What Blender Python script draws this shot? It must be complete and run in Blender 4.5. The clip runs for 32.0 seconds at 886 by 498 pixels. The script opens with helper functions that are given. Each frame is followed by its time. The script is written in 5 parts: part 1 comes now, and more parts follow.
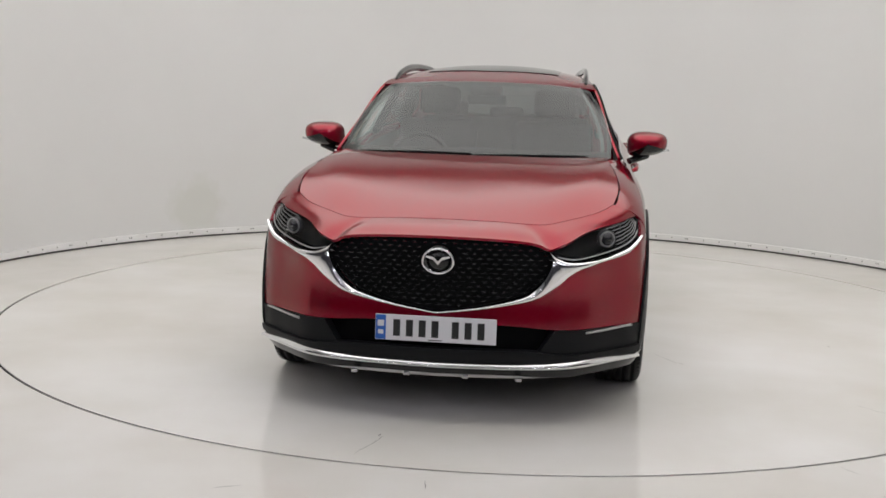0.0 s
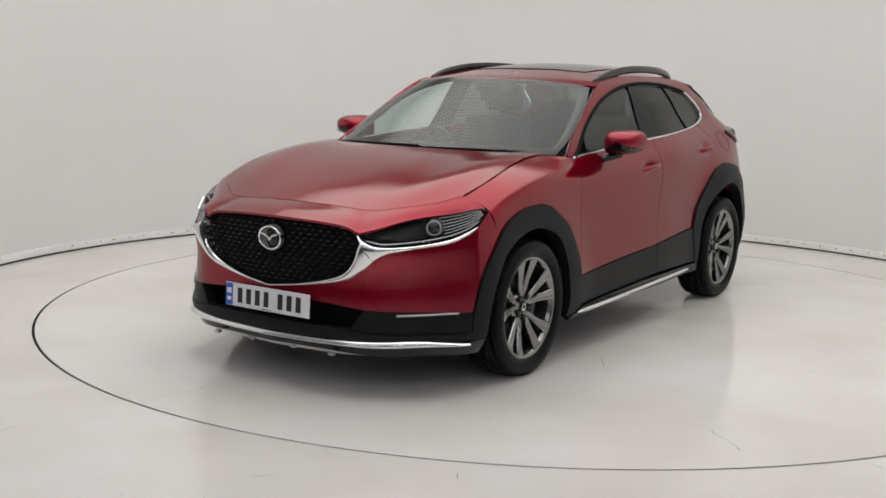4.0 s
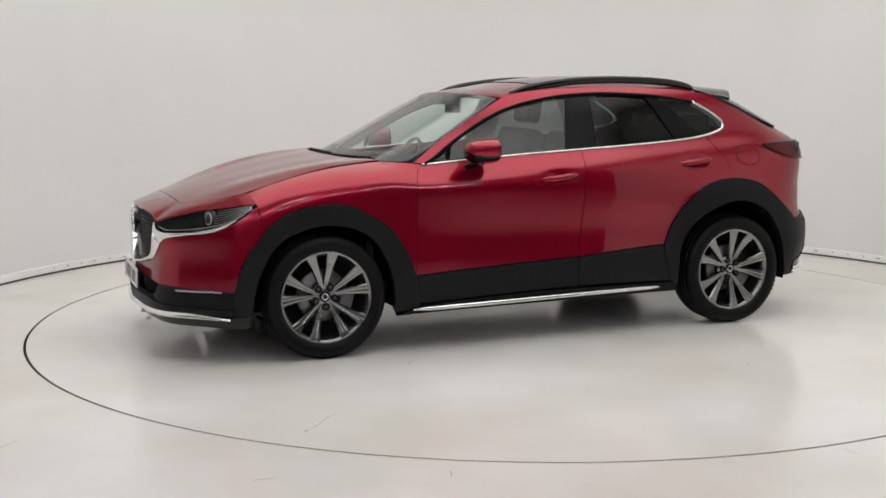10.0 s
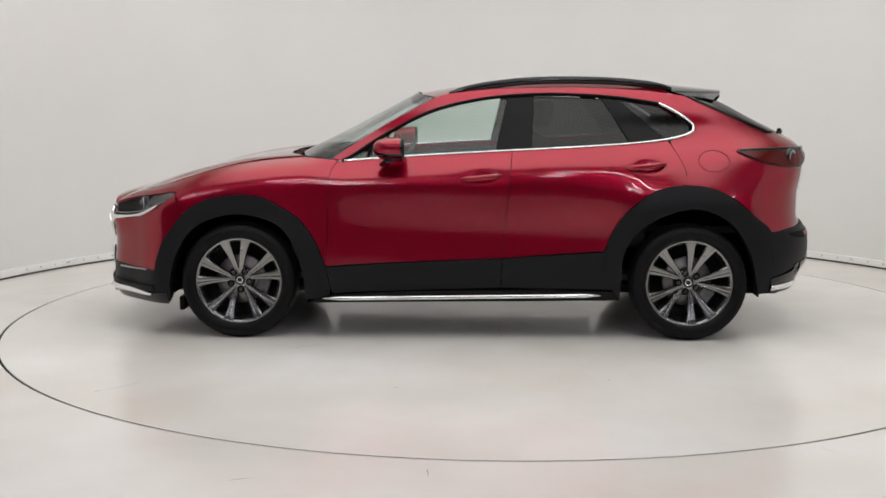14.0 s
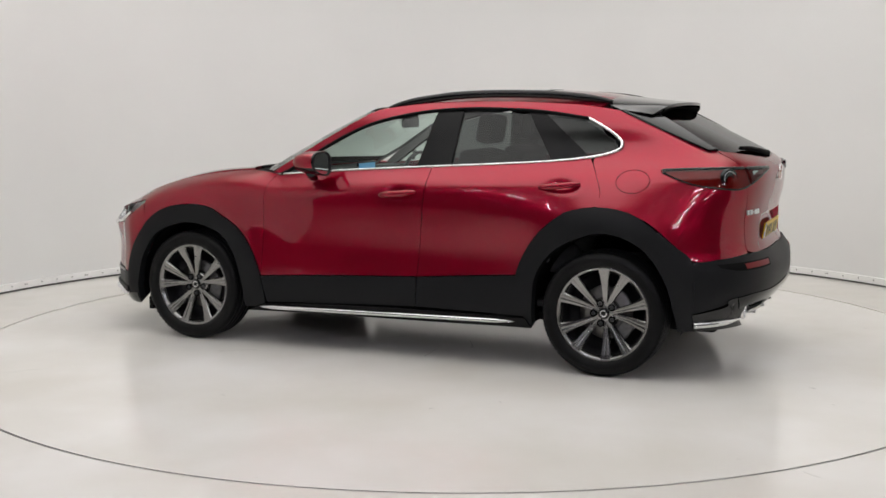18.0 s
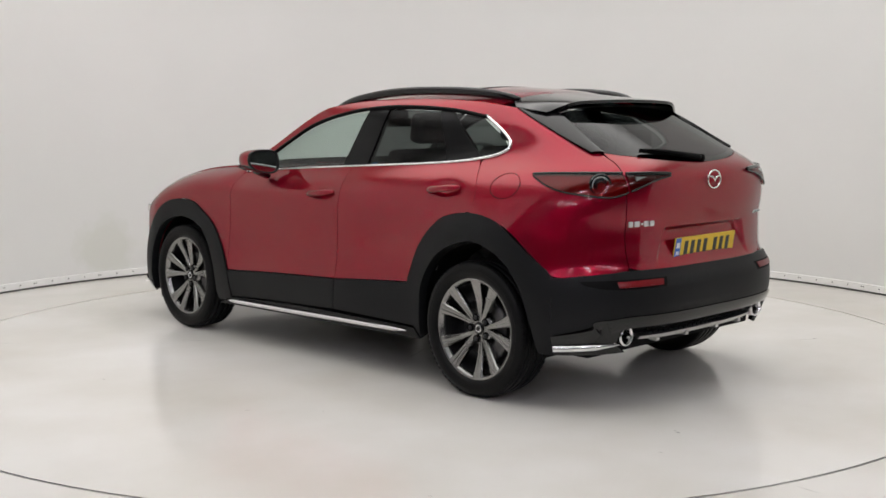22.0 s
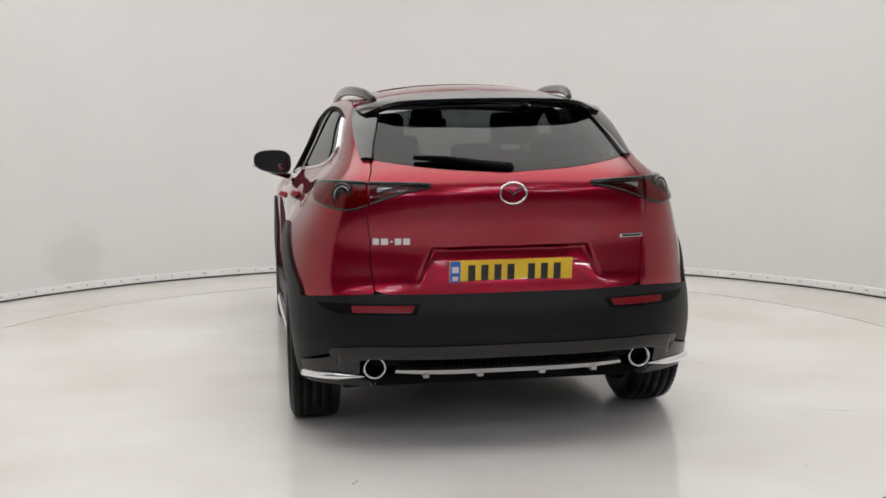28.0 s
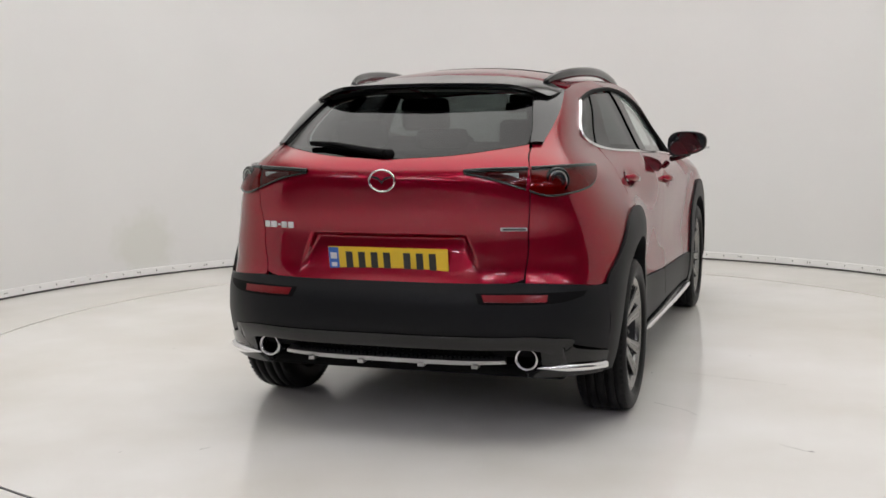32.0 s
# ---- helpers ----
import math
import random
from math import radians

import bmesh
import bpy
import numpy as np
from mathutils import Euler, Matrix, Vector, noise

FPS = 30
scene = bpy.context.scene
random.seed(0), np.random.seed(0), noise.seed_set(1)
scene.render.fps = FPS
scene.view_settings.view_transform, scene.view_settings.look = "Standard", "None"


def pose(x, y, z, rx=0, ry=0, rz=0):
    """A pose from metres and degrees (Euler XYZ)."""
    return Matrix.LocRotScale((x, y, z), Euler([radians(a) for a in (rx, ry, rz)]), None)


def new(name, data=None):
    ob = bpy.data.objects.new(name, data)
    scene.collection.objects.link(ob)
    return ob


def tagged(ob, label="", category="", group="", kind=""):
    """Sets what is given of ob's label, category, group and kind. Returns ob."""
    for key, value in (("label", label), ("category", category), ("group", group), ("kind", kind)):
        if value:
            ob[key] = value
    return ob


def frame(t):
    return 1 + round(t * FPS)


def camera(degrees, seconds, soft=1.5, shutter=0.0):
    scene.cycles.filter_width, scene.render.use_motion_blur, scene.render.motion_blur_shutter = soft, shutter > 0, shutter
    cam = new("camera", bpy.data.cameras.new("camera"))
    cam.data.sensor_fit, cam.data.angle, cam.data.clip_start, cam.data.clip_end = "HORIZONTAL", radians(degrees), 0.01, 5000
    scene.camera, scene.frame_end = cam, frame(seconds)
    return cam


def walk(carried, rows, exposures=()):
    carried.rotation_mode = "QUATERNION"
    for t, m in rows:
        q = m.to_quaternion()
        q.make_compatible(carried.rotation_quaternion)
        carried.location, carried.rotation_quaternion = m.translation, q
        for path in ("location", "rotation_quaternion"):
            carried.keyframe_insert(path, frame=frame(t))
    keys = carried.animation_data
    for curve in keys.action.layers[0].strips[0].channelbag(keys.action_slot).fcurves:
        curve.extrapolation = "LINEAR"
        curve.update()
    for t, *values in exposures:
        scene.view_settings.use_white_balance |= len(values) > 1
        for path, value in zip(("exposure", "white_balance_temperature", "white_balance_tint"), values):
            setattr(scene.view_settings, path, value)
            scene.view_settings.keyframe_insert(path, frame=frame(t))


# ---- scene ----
# ---- camera ----
cam = camera(42.04, 32.0, soft=1.6)
PATH = [
    (0.0, 0.039, -7.219, 1.478, 3.57, -8.57, -1.53),
    (0.5, 0.045, -7.236, 1.475, 3.78, -8.72, -1.55),
    (1.0, 0.047, -7.243, 1.473, 4.09, -8.82, -1.55),
    (1.5, 0.050, -7.235, 1.475, 4.42, -8.78, -1.56),
    (2.0, 0.047, -7.232, 1.475, 4.82, -8.80, -1.66),
    (2.5, 0.051, -7.229, 1.478, 5.17, -8.84, -1.81),
    (3.0, 0.050, -7.236, 1.476, 5.49, -8.92, -2.10),
    (3.5, 0.063, -7.260, 1.484, 5.57, -8.94, -1.88),
    (5.5, 0.072, -7.458, 1.525, 5.21, -8.50, -0.14),
    (6.0, 0.074, -7.508, 1.529, 5.29, -8.43, 0.05),
    (6.5, 0.059, -7.520, 1.529, 5.18, -8.44, 0.09),
    (7.0, 0.055, -7.518, 1.524, 5.06, -8.45, 0.09),
    (7.5, 0.042, -7.522, 1.517, 4.78, -8.46, 0.08),
    (8.0, 0.024, -7.518, 1.509, 4.48, -8.49, 0.02),
    (8.5, 0.014, -7.518, 1.502, 4.24, -8.49, 0.01),
    (9.0, 0.007, -7.514, 1.497, 4.02, -8.41, -0.05),
    (9.5, 0.008, -7.504, 1.495, 3.85, -8.27, -0.13),
    (10.0, 0.006, -7.500, 1.493, 3.67, -8.11, -0.03),
    (10.5, 0.002, -7.509, 1.491, 3.57, -7.94, -0.12),
    (11.0, 0.000, -7.501, 1.488, 3.53, -7.81, -0.25),
    (11.5, -0.003, -7.500, 1.486, 3.44, -7.74, -0.36),
    (12.0, -0.002, -7.490, 1.483, 3.28, -7.79, -0.41),
    (12.5, -0.005, -7.487, 1.481, 3.07, -7.86, -0.44),
    (13.0, -0.010, -7.497, 1.484, 2.76, -7.97, -0.41),
    (13.5, -0.004, -7.486, 1.475, 2.63, -7.95, -0.36),
    (14.0, 0.005, -7.494, 1.472, 2.50, -7.93, -0.17),
    (14.5, 0.011, -7.488, 1.471, 2.45, -7.81, -0.11),
    (16.5, 0.028, -7.402, 1.461, 1.87, -7.34, 0.25),
    (17.0, 0.017, -7.305, 1.458, 1.46, -7.31, 0.29),
    (17.5, 0.009, -7.285, 1.466, 1.12, -7.28, 0.27),
    (18.0, -0.003, -7.284, 1.476, 0.93, -7.25, 0.17),
    (18.5, -0.013, -7.283, 1.486, 0.77, -7.25, 0.14),
    (19.0, -0.026, -7.277, 1.494, 0.52, -7.32, 0.31),
    (19.5, -0.032, -7.255, 1.476, 0.27, -7.17, 0.39),
    (20.0, -0.057, -7.105, 1.450, -0.24, -7.24, 0.45),
    (20.5, -0.072, -6.997, 1.428, -0.78, -7.15, 0.45),
    (21.0, -0.071, -6.983, 1.409, -1.00, -6.90, 0.30),
    (21.5, -0.061, -6.989, 1.416, -1.05, -6.90, 0.25),
    (22.0, -0.059, -6.988, 1.421, -1.14, -6.88, 0.18),
    (22.5, -0.059, -6.977, 1.426, -1.26, -6.88, 0.07),
    (23.0, -0.072, -6.961, 1.432, -1.53, -6.87, 0.03),
    (23.5, -0.066, -6.947, 1.433, -1.62, -6.82, 0.08),
    (24.0, -0.086, -6.885, 1.432, -1.88, -6.82, 0.12),
    (24.5, -0.133, -6.760, 1.425, -2.52, -6.87, 0.27),
    (25.0, -0.158, -6.723, 1.422, -2.93, -6.88, 0.50),
    (25.5, -0.139, -6.718, 1.419, -2.74, -6.88, 0.61),
    (27.5, -0.175, -6.586, 1.414, -2.67, -6.80, 0.56),
    (28.0, -0.186, -6.576, 1.412, -2.69, -6.79, 0.66),
    (28.5, -0.192, -6.546, 1.402, -2.67, -6.82, 0.58),
    (29.0, -0.194, -6.497, 1.392, -2.50, -6.79, 0.52),
    (29.5, -0.198, -6.415, 1.382, -2.09, -6.81, 0.50),
    (30.0, -0.196, -6.370, 1.374, -1.41, -6.93, 0.46),
    (30.5, -0.214, -6.290, 1.376, -1.04, -7.27, 0.53),
    (31.0, -0.232, -6.280, 1.384, -0.43, -7.47, 0.55),
    (31.5, -0.224, -6.375, 1.395, 0.12, -7.50, 0.67),
    (32.0, -0.199, -6.490, 1.405, 0.56, -7.45, 0.87),
]
walk(cam, [(r[0], pose(r[1], r[2], r[3], 90 + r[5], r[6], r[4])) for r in PATH],
     exposures=[(0.0, -0.12), (3.5, -0.11), (6.0, -0.06), (10.0, 0.0), (13.0, 0.03), (32.0, 0.03)])

# ---- turntable: one slow turn, car fixed on it ----
RING = 3.049                      # radius of the joint round the turntable
WALL_R, WALL_X, WALL_Y = 3.94, -0.035, -0.051
START, SPEED = -93.96, -6.052     # heading of the car, degrees and degrees per second
AXIS = (-0.183, 0.095)            # turntable axis in the car's own space


def heading(t):
    return START + SPEED * t


# ---- light: added glowing panel under the studio ceiling and rows of tubes in the dark hall, both built with the place ----
world = bpy.data.worlds.new("studio_world")
scene.world = world
world.use_nodes = True
world.node_tree.nodes["Background"].inputs["Color"].default_value = (0.8, 0.85, 0.9, 1)
world.node_tree.nodes["Background"].inputs["Strength"].default_value = 0.05
scene.view_settings.exposure = 0.0


# ---- materials ----
def material(name, base, rough=0.5, metal=0.0, coat=0.0, spec=0.5, bump=0.0, scale=40.0, vary=0.0, vscale=6.0, rvary=0.0, bdist=0.002):
    m = bpy.data.materials.new(name)
    m.use_nodes = True
    nt = m.node_tree
    b = nt.nodes["Principled BSDF"]
    b.inputs["Base Color"].default_value = (*base, 1)
    b.inputs["Roughness"].default_value = rough
    b.inputs["Metallic"].default_value = metal
    b.inputs["Coat Weight"].default_value = coat
    b.inputs["Coat Roughness"].default_value = 0.03
    b.inputs["Specular IOR Level"].default_value = spec
    tc = nt.nodes.new("ShaderNodeTexCoord")
    if vary or rvary:
        n = nt.nodes.new("ShaderNodeTexNoise")
        n.inputs["Scale"].default_value, n.inputs["Detail"].default_value = vscale, 6
        nt.links.new(tc.outputs["Object"], n.inputs["Vector"])
        if vary:
            r = nt.nodes.new("ShaderNodeValToRGB")
            r.color_ramp.elements[0].position, r.color_ramp.elements[1].position = 0.3, 0.72
            r.color_ramp.elements[0].color = (*[c * (1 - vary) for c in base], 1)
            r.color_ramp.elements[1].color = (*[min(1, c * (1 + vary)) for c in base], 1)
            nt.links.new(n.outputs["Fac"], r.inputs["Fac"])
            nt.links.new(r.outputs["Color"], b.inputs["Base Color"])
        if rvary:
            mr = nt.nodes.new("ShaderNodeMapRange")
            mr.inputs["From Min"].default_value, mr.inputs["From Max"].default_value = 0.3, 0.7
            mr.inputs["To Min"].default_value, mr.inputs["To Max"].default_value = max(0, rough - rvary), rough + rvary
            nt.links.new(n.outputs["Fac"], mr.inputs["Value"])
            nt.links.new(mr.outputs["Result"], b.inputs["Roughness"])
    if bump:
        n2 = nt.nodes.new("ShaderNodeTexNoise")
        n2.inputs["Scale"].default_value, n2.inputs["Detail"].default_value = scale, 3
        nt.links.new(tc.outputs["Object"], n2.inputs["Vector"])
        bp = nt.nodes.new("ShaderNodeBump")
        bp.inputs["Strength"].default_value, bp.inputs["Distance"].default_value = bump, bdist
        nt.links.new(n2.outputs["Fac"], bp.inputs["Height"])
        nt.links.new(bp.outputs["Normal"], b.inputs["Normal"])
    return m


def glass(name, tint, gloss=1.0, rough=0.0, face=0.05):
    """A thin pane: tinted see-through with a Fresnel gloss."""
    m = bpy.data.materials.new(name)
    m.use_nodes = True
    nt = m.node_tree
    nt.nodes.remove(nt.nodes["Principled BSDF"])
    out = nt.nodes["Material Output"]
    tr, gl, mix, fr, pw, sc = (nt.nodes.new(k) for k in ("ShaderNodeBsdfTransparent", "ShaderNodeBsdfGlossy", "ShaderNodeMixShader", "ShaderNodeLayerWeight", "ShaderNodeMath", "ShaderNodeMath"))
    tr.inputs["Color"].default_value = (*tint, 1)
    gl.inputs["Roughness"].default_value = rough
    gl.inputs["Color"].default_value = (gloss, gloss, gloss, 1)
    fr.inputs["Blend"].default_value = 0.5
    pw.operation, sc.operation = "POWER", "MULTIPLY_ADD"
    pw.inputs[1].default_value, sc.inputs[1].default_value, sc.inputs[2].default_value = 5.0, 1 - face, face
    nt.links.new(fr.outputs["Facing"], pw.inputs[0])
    nt.links.new(pw.outputs["Value"], sc.inputs[0])
    nt.links.new(sc.outputs["Value"], mix.inputs["Fac"])
    nt.links.new(tr.outputs["BSDF"], mix.inputs[1])
    nt.links.new(gl.outputs["BSDF"], mix.inputs[2])
    nt.links.new(mix.outputs["Shader"], out.inputs["Surface"])
    return m


def soft_glow(name, colour, strength, half_x, half_y, fade):
    """Glow of an added light panel: even in the middle, fading out along its borders."""
    m = bpy.data.materials.new(name)
    m.use_nodes = True
    nt = m.node_tree
    b = nt.nodes["Principled BSDF"]
    b.inputs["Base Color"].default_value = (0.6, 0.6, 0.6, 1)
    b.inputs["Emission Color"].default_value = (*colour, 1)
    tc, sep, mul = nt.nodes.new("ShaderNodeTexCoord"), nt.nodes.new("ShaderNodeSeparateXYZ"), nt.nodes.new("ShaderNodeMath")
    mul.operation = "MULTIPLY"
    nt.links.new(tc.outputs["Object"], sep.inputs["Vector"])
    for k, (axis, half) in enumerate((("X", half_x), ("Y", half_y))):
        ab, mr = nt.nodes.new("ShaderNodeMath"), nt.nodes.new("ShaderNodeMapRange")
        ab.operation, mr.interpolation_type = "ABSOLUTE", "SMOOTHERSTEP"
        mr.inputs["From Min"].default_value, mr.inputs["From Max"].default_value = half, half - fade
        mr.inputs["To Min"].default_value, mr.inputs["To Max"].default_value = 0.0, strength if k == 0 else 1.0
        nt.links.new(sep.outputs[axis], ab.inputs[0])
        nt.links.new(ab.outputs["Value"], mr.inputs["Value"])
        nt.links.new(mr.outputs["Result"], mul.inputs[k])
    nt.links.new(mul.outputs["Value"], b.inputs["Emission Strength"])
    return m


def glow(name, colour, strength):
    m = bpy.data.materials.new(name)
    m.use_nodes = True
    b = m.node_tree.nodes["Principled BSDF"]
    b.inputs["Base Color"].default_value = (*colour, 1)
    b.inputs["Emission Color"].default_value = (*colour, 1)
    b.inputs["Emission Strength"].default_value = strength
    return m


PAINT = material("red_metallic_paint", (0.27, 0.0015, 0.017), 0.30, 0.74, 1.0, spec=0.0, vary=0.05, vscale=900)
PAINT.node_tree.nodes["Principled BSDF"].inputs["Specular Tint"].default_value = (0.30, 0.01, 0.03, 1)
PAINT.node_tree.nodes["Principled BSDF"].inputs["Coat Roughness"].default_value = 0.01
PLASTIC = material("dark_grey_cladding", (0.0085, 0.009, 0.0098), 0.45, spec=0.15, bump=0.12, scale=900, vary=0.1, vscale=3, bdist=0.0005)
GLOSS = material("gloss_black", (0.004, 0.004, 0.0045), 0.07, spec=0.45, rvary=0.02)
MATT = material("matt_black", (0.003, 0.003, 0.0033), 0.6, spec=0.08, vary=0.2)
CHROME = material("chrome", (0.82, 0.82, 0.83), 0.09, 1.0, rvary=0.03)
SATIN = material("satin_silver", (0.5, 0.5, 0.5), 0.35, 1.0, rvary=0.05)
RUBBER = material("tyre_rubber", (0.0045, 0.0045, 0.0048), 0.45, spec=0.14, bump=0.2, scale=300, vary=0.25, vscale=20)
ALLOY = material("machined_dark_alloy", (0.255, 0.253, 0.248), 0.23, 1.0, rvary=0.06, vscale=12)
ALLOY_DARK = material("dark_alloy_barrel", (0.05, 0.05, 0.053), 0.4, 0.8)
STEEL = material("brake_steel", (0.17, 0.165, 0.16), 0.4, 1.0, vary=0.15, vscale=30)
CALIPER = material("cast_metal", (0.13, 0.13, 0.13), 0.5, 0.7, vary=0.2, vscale=40)
WINDSCREEN = glass("green_windscreen_glass", (0.70, 0.775, 0.745), 0.85, face=0.065)
SIDEGLASS = glass("green_side_glass", (0.72, 0.815, 0.775))
PRIVACY = glass("dark_privacy_glass", (0.12, 0.132, 0.132), 0.62, face=0.045)
LENS = glass("clear_lamp_lens", (0.93, 0.94, 0.95), 0.2)
REDLENS = glass("red_lamp_lens", (0.46, 0.02, 0.026), 0.6)
SMOKE = glass("smoked_lamp_lens", (0.34, 0.09, 0.10), 0.6)
REDLAMP = material("red_reflector", (0.40, 0.007, 0.012), 0.25, 0.3, 1.0, bump=0.25, scale=260)
REFLECTOR = material("dark_red_reflector", (0.15, 0.002, 0.005), 0.3, 0.0, 0.15, spec=0.2, bump=0.1, scale=300)
PILLAR = material("satin_black_cover", (0.004, 0.004, 0.0045), 0.2, spec=0.14, rvary=0.04)
BADGE = material("bright_badge", (0.72, 0.72, 0.72), 0.4, 0.35, vary=0.04)
MIRROR = material("mirror_glass", (0.40, 0.43, 0.42), 0.02, 1.0)
PLATE_W = material("white_plate", (0.72, 0.72, 0.73), 0.35, vary=0.03)
PLATE_Y = material("yellow_plate", (0.78, 0.52, 0.02), 0.35, vary=0.03)
PLATE_K = material("plate_black", (0.012, 0.012, 0.012), 0.4)
PLATE_B = material("plate_blue", (0.02, 0.12, 0.48), 0.35)
SEAT = material("dark_grey_seat_cloth", (0.035, 0.035, 0.038), 0.85, vary=0.15)
TRIM = material("interior_dark_trim", (0.022, 0.022, 0.024), 0.6, vary=0.1)
HEADLINER = material("pale_headliner", (0.30, 0.30, 0.29), 0.9, vary=0.06)
LINING = material("grey_pillar_lining", (0.13, 0.13, 0.127), 0.85, vary=0.06)
SCREEN = glow("blue_screen", (0.12, 0.35, 0.6), 0.5)
WALLPAINT = material("white_wall_paint", (0.765, 0.763, 0.747), 0.75, bump=0.05, scale=60, vary=0.015, vscale=1.2)
SKIRT = material("white_skirting", (0.86, 0.855, 0.84), 0.5, vary=0.04, vscale=5)
GAP_SHADE = material("dark_joint", (0.05, 0.048, 0.045), 0.8, vary=0.3, vscale=9)
SCREW = material("dull_screw", (0.2, 0.19, 0.18), 0.5, 0.6)
HALL = material("dark_grey_hall_paint", (0.085, 0.085, 0.088), 0.8, vary=0.12, vscale=0.8)
CEIL = material("white_ceiling", (0.62, 0.62, 0.615), 0.85, vary=0.02)


def floor_material(name, base, seed):
    """Pale polished resin floor: cloudy tone, faint scuffs, soft uneven gloss."""
    m = material(name, base, 0.2, spec=0.5)
    nt = m.node_tree
    b = nt.nodes["Principled BSDF"]
    tc = nt.nodes.new("ShaderNodeTexCoord")
    mp = nt.nodes.new("ShaderNodeMapping")
    mp.inputs["Location"].default_value = (seed, seed * 0.7, 0)
    nt.links.new(tc.outputs["Object"], mp.inputs["Vector"])
    cloud, fine, streak = (nt.nodes.new("ShaderNodeTexNoise") for _ in range(3))
    for n, s, d in ((cloud, 0.9, 5), (fine, 42, 8), (streak, 3.0, 2)):
        n.inputs["Scale"].default_value, n.inputs["Detail"].default_value = s, d
        nt.links.new(mp.outputs["Vector"], n.inputs["Vector"])
    ramp = nt.nodes.new("ShaderNodeValToRGB")
    e = ramp.color_ramp.elements
    e[0].position, e[1].position = 0.3, 0.75
    e[0].color = (base[0] * 0.89, base[1] * 0.87, base[2] * 0.82, 1)
    e[1].color = (base[0] * 1.07, base[1] * 1.07, base[2] * 1.07, 1)
    nt.links.new(cloud.outputs["Fac"], ramp.inputs["Fac"])
    scuff = nt.nodes.new("ShaderNodeValToRGB")
    s = scuff.color_ramp.elements
    s[0].position, s[1].position = 0.24, 0.30
    s[0].color, s[1].color = (0.80, 0.78, 0.74, 1), (1, 1, 1, 1)
    nt.links.new(fine.outputs["Fac"], scuff.inputs["Fac"])
    mul = nt.nodes.new("ShaderNodeMix")
    mul.data_type, mul.blend_type = "RGBA", "MULTIPLY"
    mul.inputs["Factor"].default_value = 0.22
    nt.links.new(ramp.outputs["Color"], mul.inputs["A"])
    nt.links.new(scuff.outputs["Color"], mul.inputs["B"])
    nt.links.new(mul.outputs["Result"], b.inputs["Base Color"])
    mr = nt.nodes.new("ShaderNodeMapRange")
    mr.inputs["From Min"].default_value, mr.inputs["From Max"].default_value = 0.3, 0.7
    mr.inputs["To Min"].default_value, mr.inputs["To Max"].default_value = 0.12, 0.17
    nt.links.new(streak.outputs["Fac"], mr.inputs["Value"])
    nt.links.new(mr.outputs["Result"], b.inputs["Roughness"])
    bp = nt.nodes.new("ShaderNodeBump")
    bp.inputs["Strength"].default_value, bp.inputs["Distance"].default_value = 0.02, 0.001
    nt.links.new(streak.outputs["Fac"], bp.inputs["Height"])
    nt.links.new(bp.outputs["Normal"], b.inputs["Normal"])
    return m


def wall_stain(m, centre, radius, tone):
    """A faint round damp stain on the wall paint."""
    nt = m.node_tree
    b = nt.nodes["Principled BSDF"]
    link = b.inputs["Base Color"].links[0]
    src = link.from_socket
    tc, dist, mr, mix, nz, add = (nt.nodes.new(k) for k in ("ShaderNodeTexCoord", "ShaderNodeVectorMath", "ShaderNodeMapRange", "ShaderNodeMix", "ShaderNodeTexNoise", "ShaderNodeMath"))
    dist.operation, add.operation, mix.data_type, mix.blend_type = "DISTANCE", "MULTIPLY_ADD", "RGBA", "MULTIPLY"
    dist.inputs[1].default_value = centre
    nz.inputs["Scale"].default_value = 6
    add.inputs[1].default_value = 0.25
    mr.inputs["From Min"].default_value, mr.inputs["From Max"].default_value = radius + 0.17, radius + 0.06
    mr.inputs["To Min"].default_value, mr.inputs["To Max"].default_value = 0.0, 1.0
    mix.inputs["B"].default_value = (*tone, 1)
    nt.links.new(tc.outputs["Object"], dist.inputs[0])
    nt.links.new(tc.outputs["Object"], nz.inputs["Vector"])
    nt.links.new(nz.outputs["Fac"], add.inputs[0])
    nt.links.new(dist.outputs["Value"], add.inputs[2])
    nt.links.new(add.outputs["Value"], mr.inputs["Value"])
    nt.links.new(mr.outputs["Result"], mix.inputs["Factor"])
    nt.links.new(src, mix.inputs["A"])
    nt.links.new(mix.outputs["Result"], b.inputs["Base Color"])


wall_stain(WALLPAINT, (-2.75, 2.81, 0.26), 0.26, (0.93, 0.935, 0.90))
FLOOR = floor_material("pale_resin_floor", (0.78, 0.765, 0.735), 3.1)
TABLE = floor_material("pale_turntable_floor", (0.81, 0.80, 0.775), 11.7)


# ---- mesh tools ----
def part(name, bm, mat, parent=None, label="", smooth=True):
    me = bpy.data.meshes.new(name)
    bm.to_mesh(me)
    bm.free()
    me.materials.append(mat)
    if smooth:
        for p in me.polygons:
            p.use_smooth = True
    ob = new(name, me)
    if parent:
        ob.parent = parent
    if label:
        ob["label"] = label
    return ob


def mesh(name, verts, faces, mat, parent=None, label="", smooth=True):
    me = bpy.data.meshes.new(name)
    me.from_pydata([tuple(v) for v in verts], [], faces)
    me.materials.append(mat)
    if smooth:
        me.polygons.foreach_set("use_smooth", [True] * len(me.polygons))
    me.update()
    ob = new(name, me)
    if parent:
        ob.parent = parent
    if label:
        ob["label"] = label
    return ob


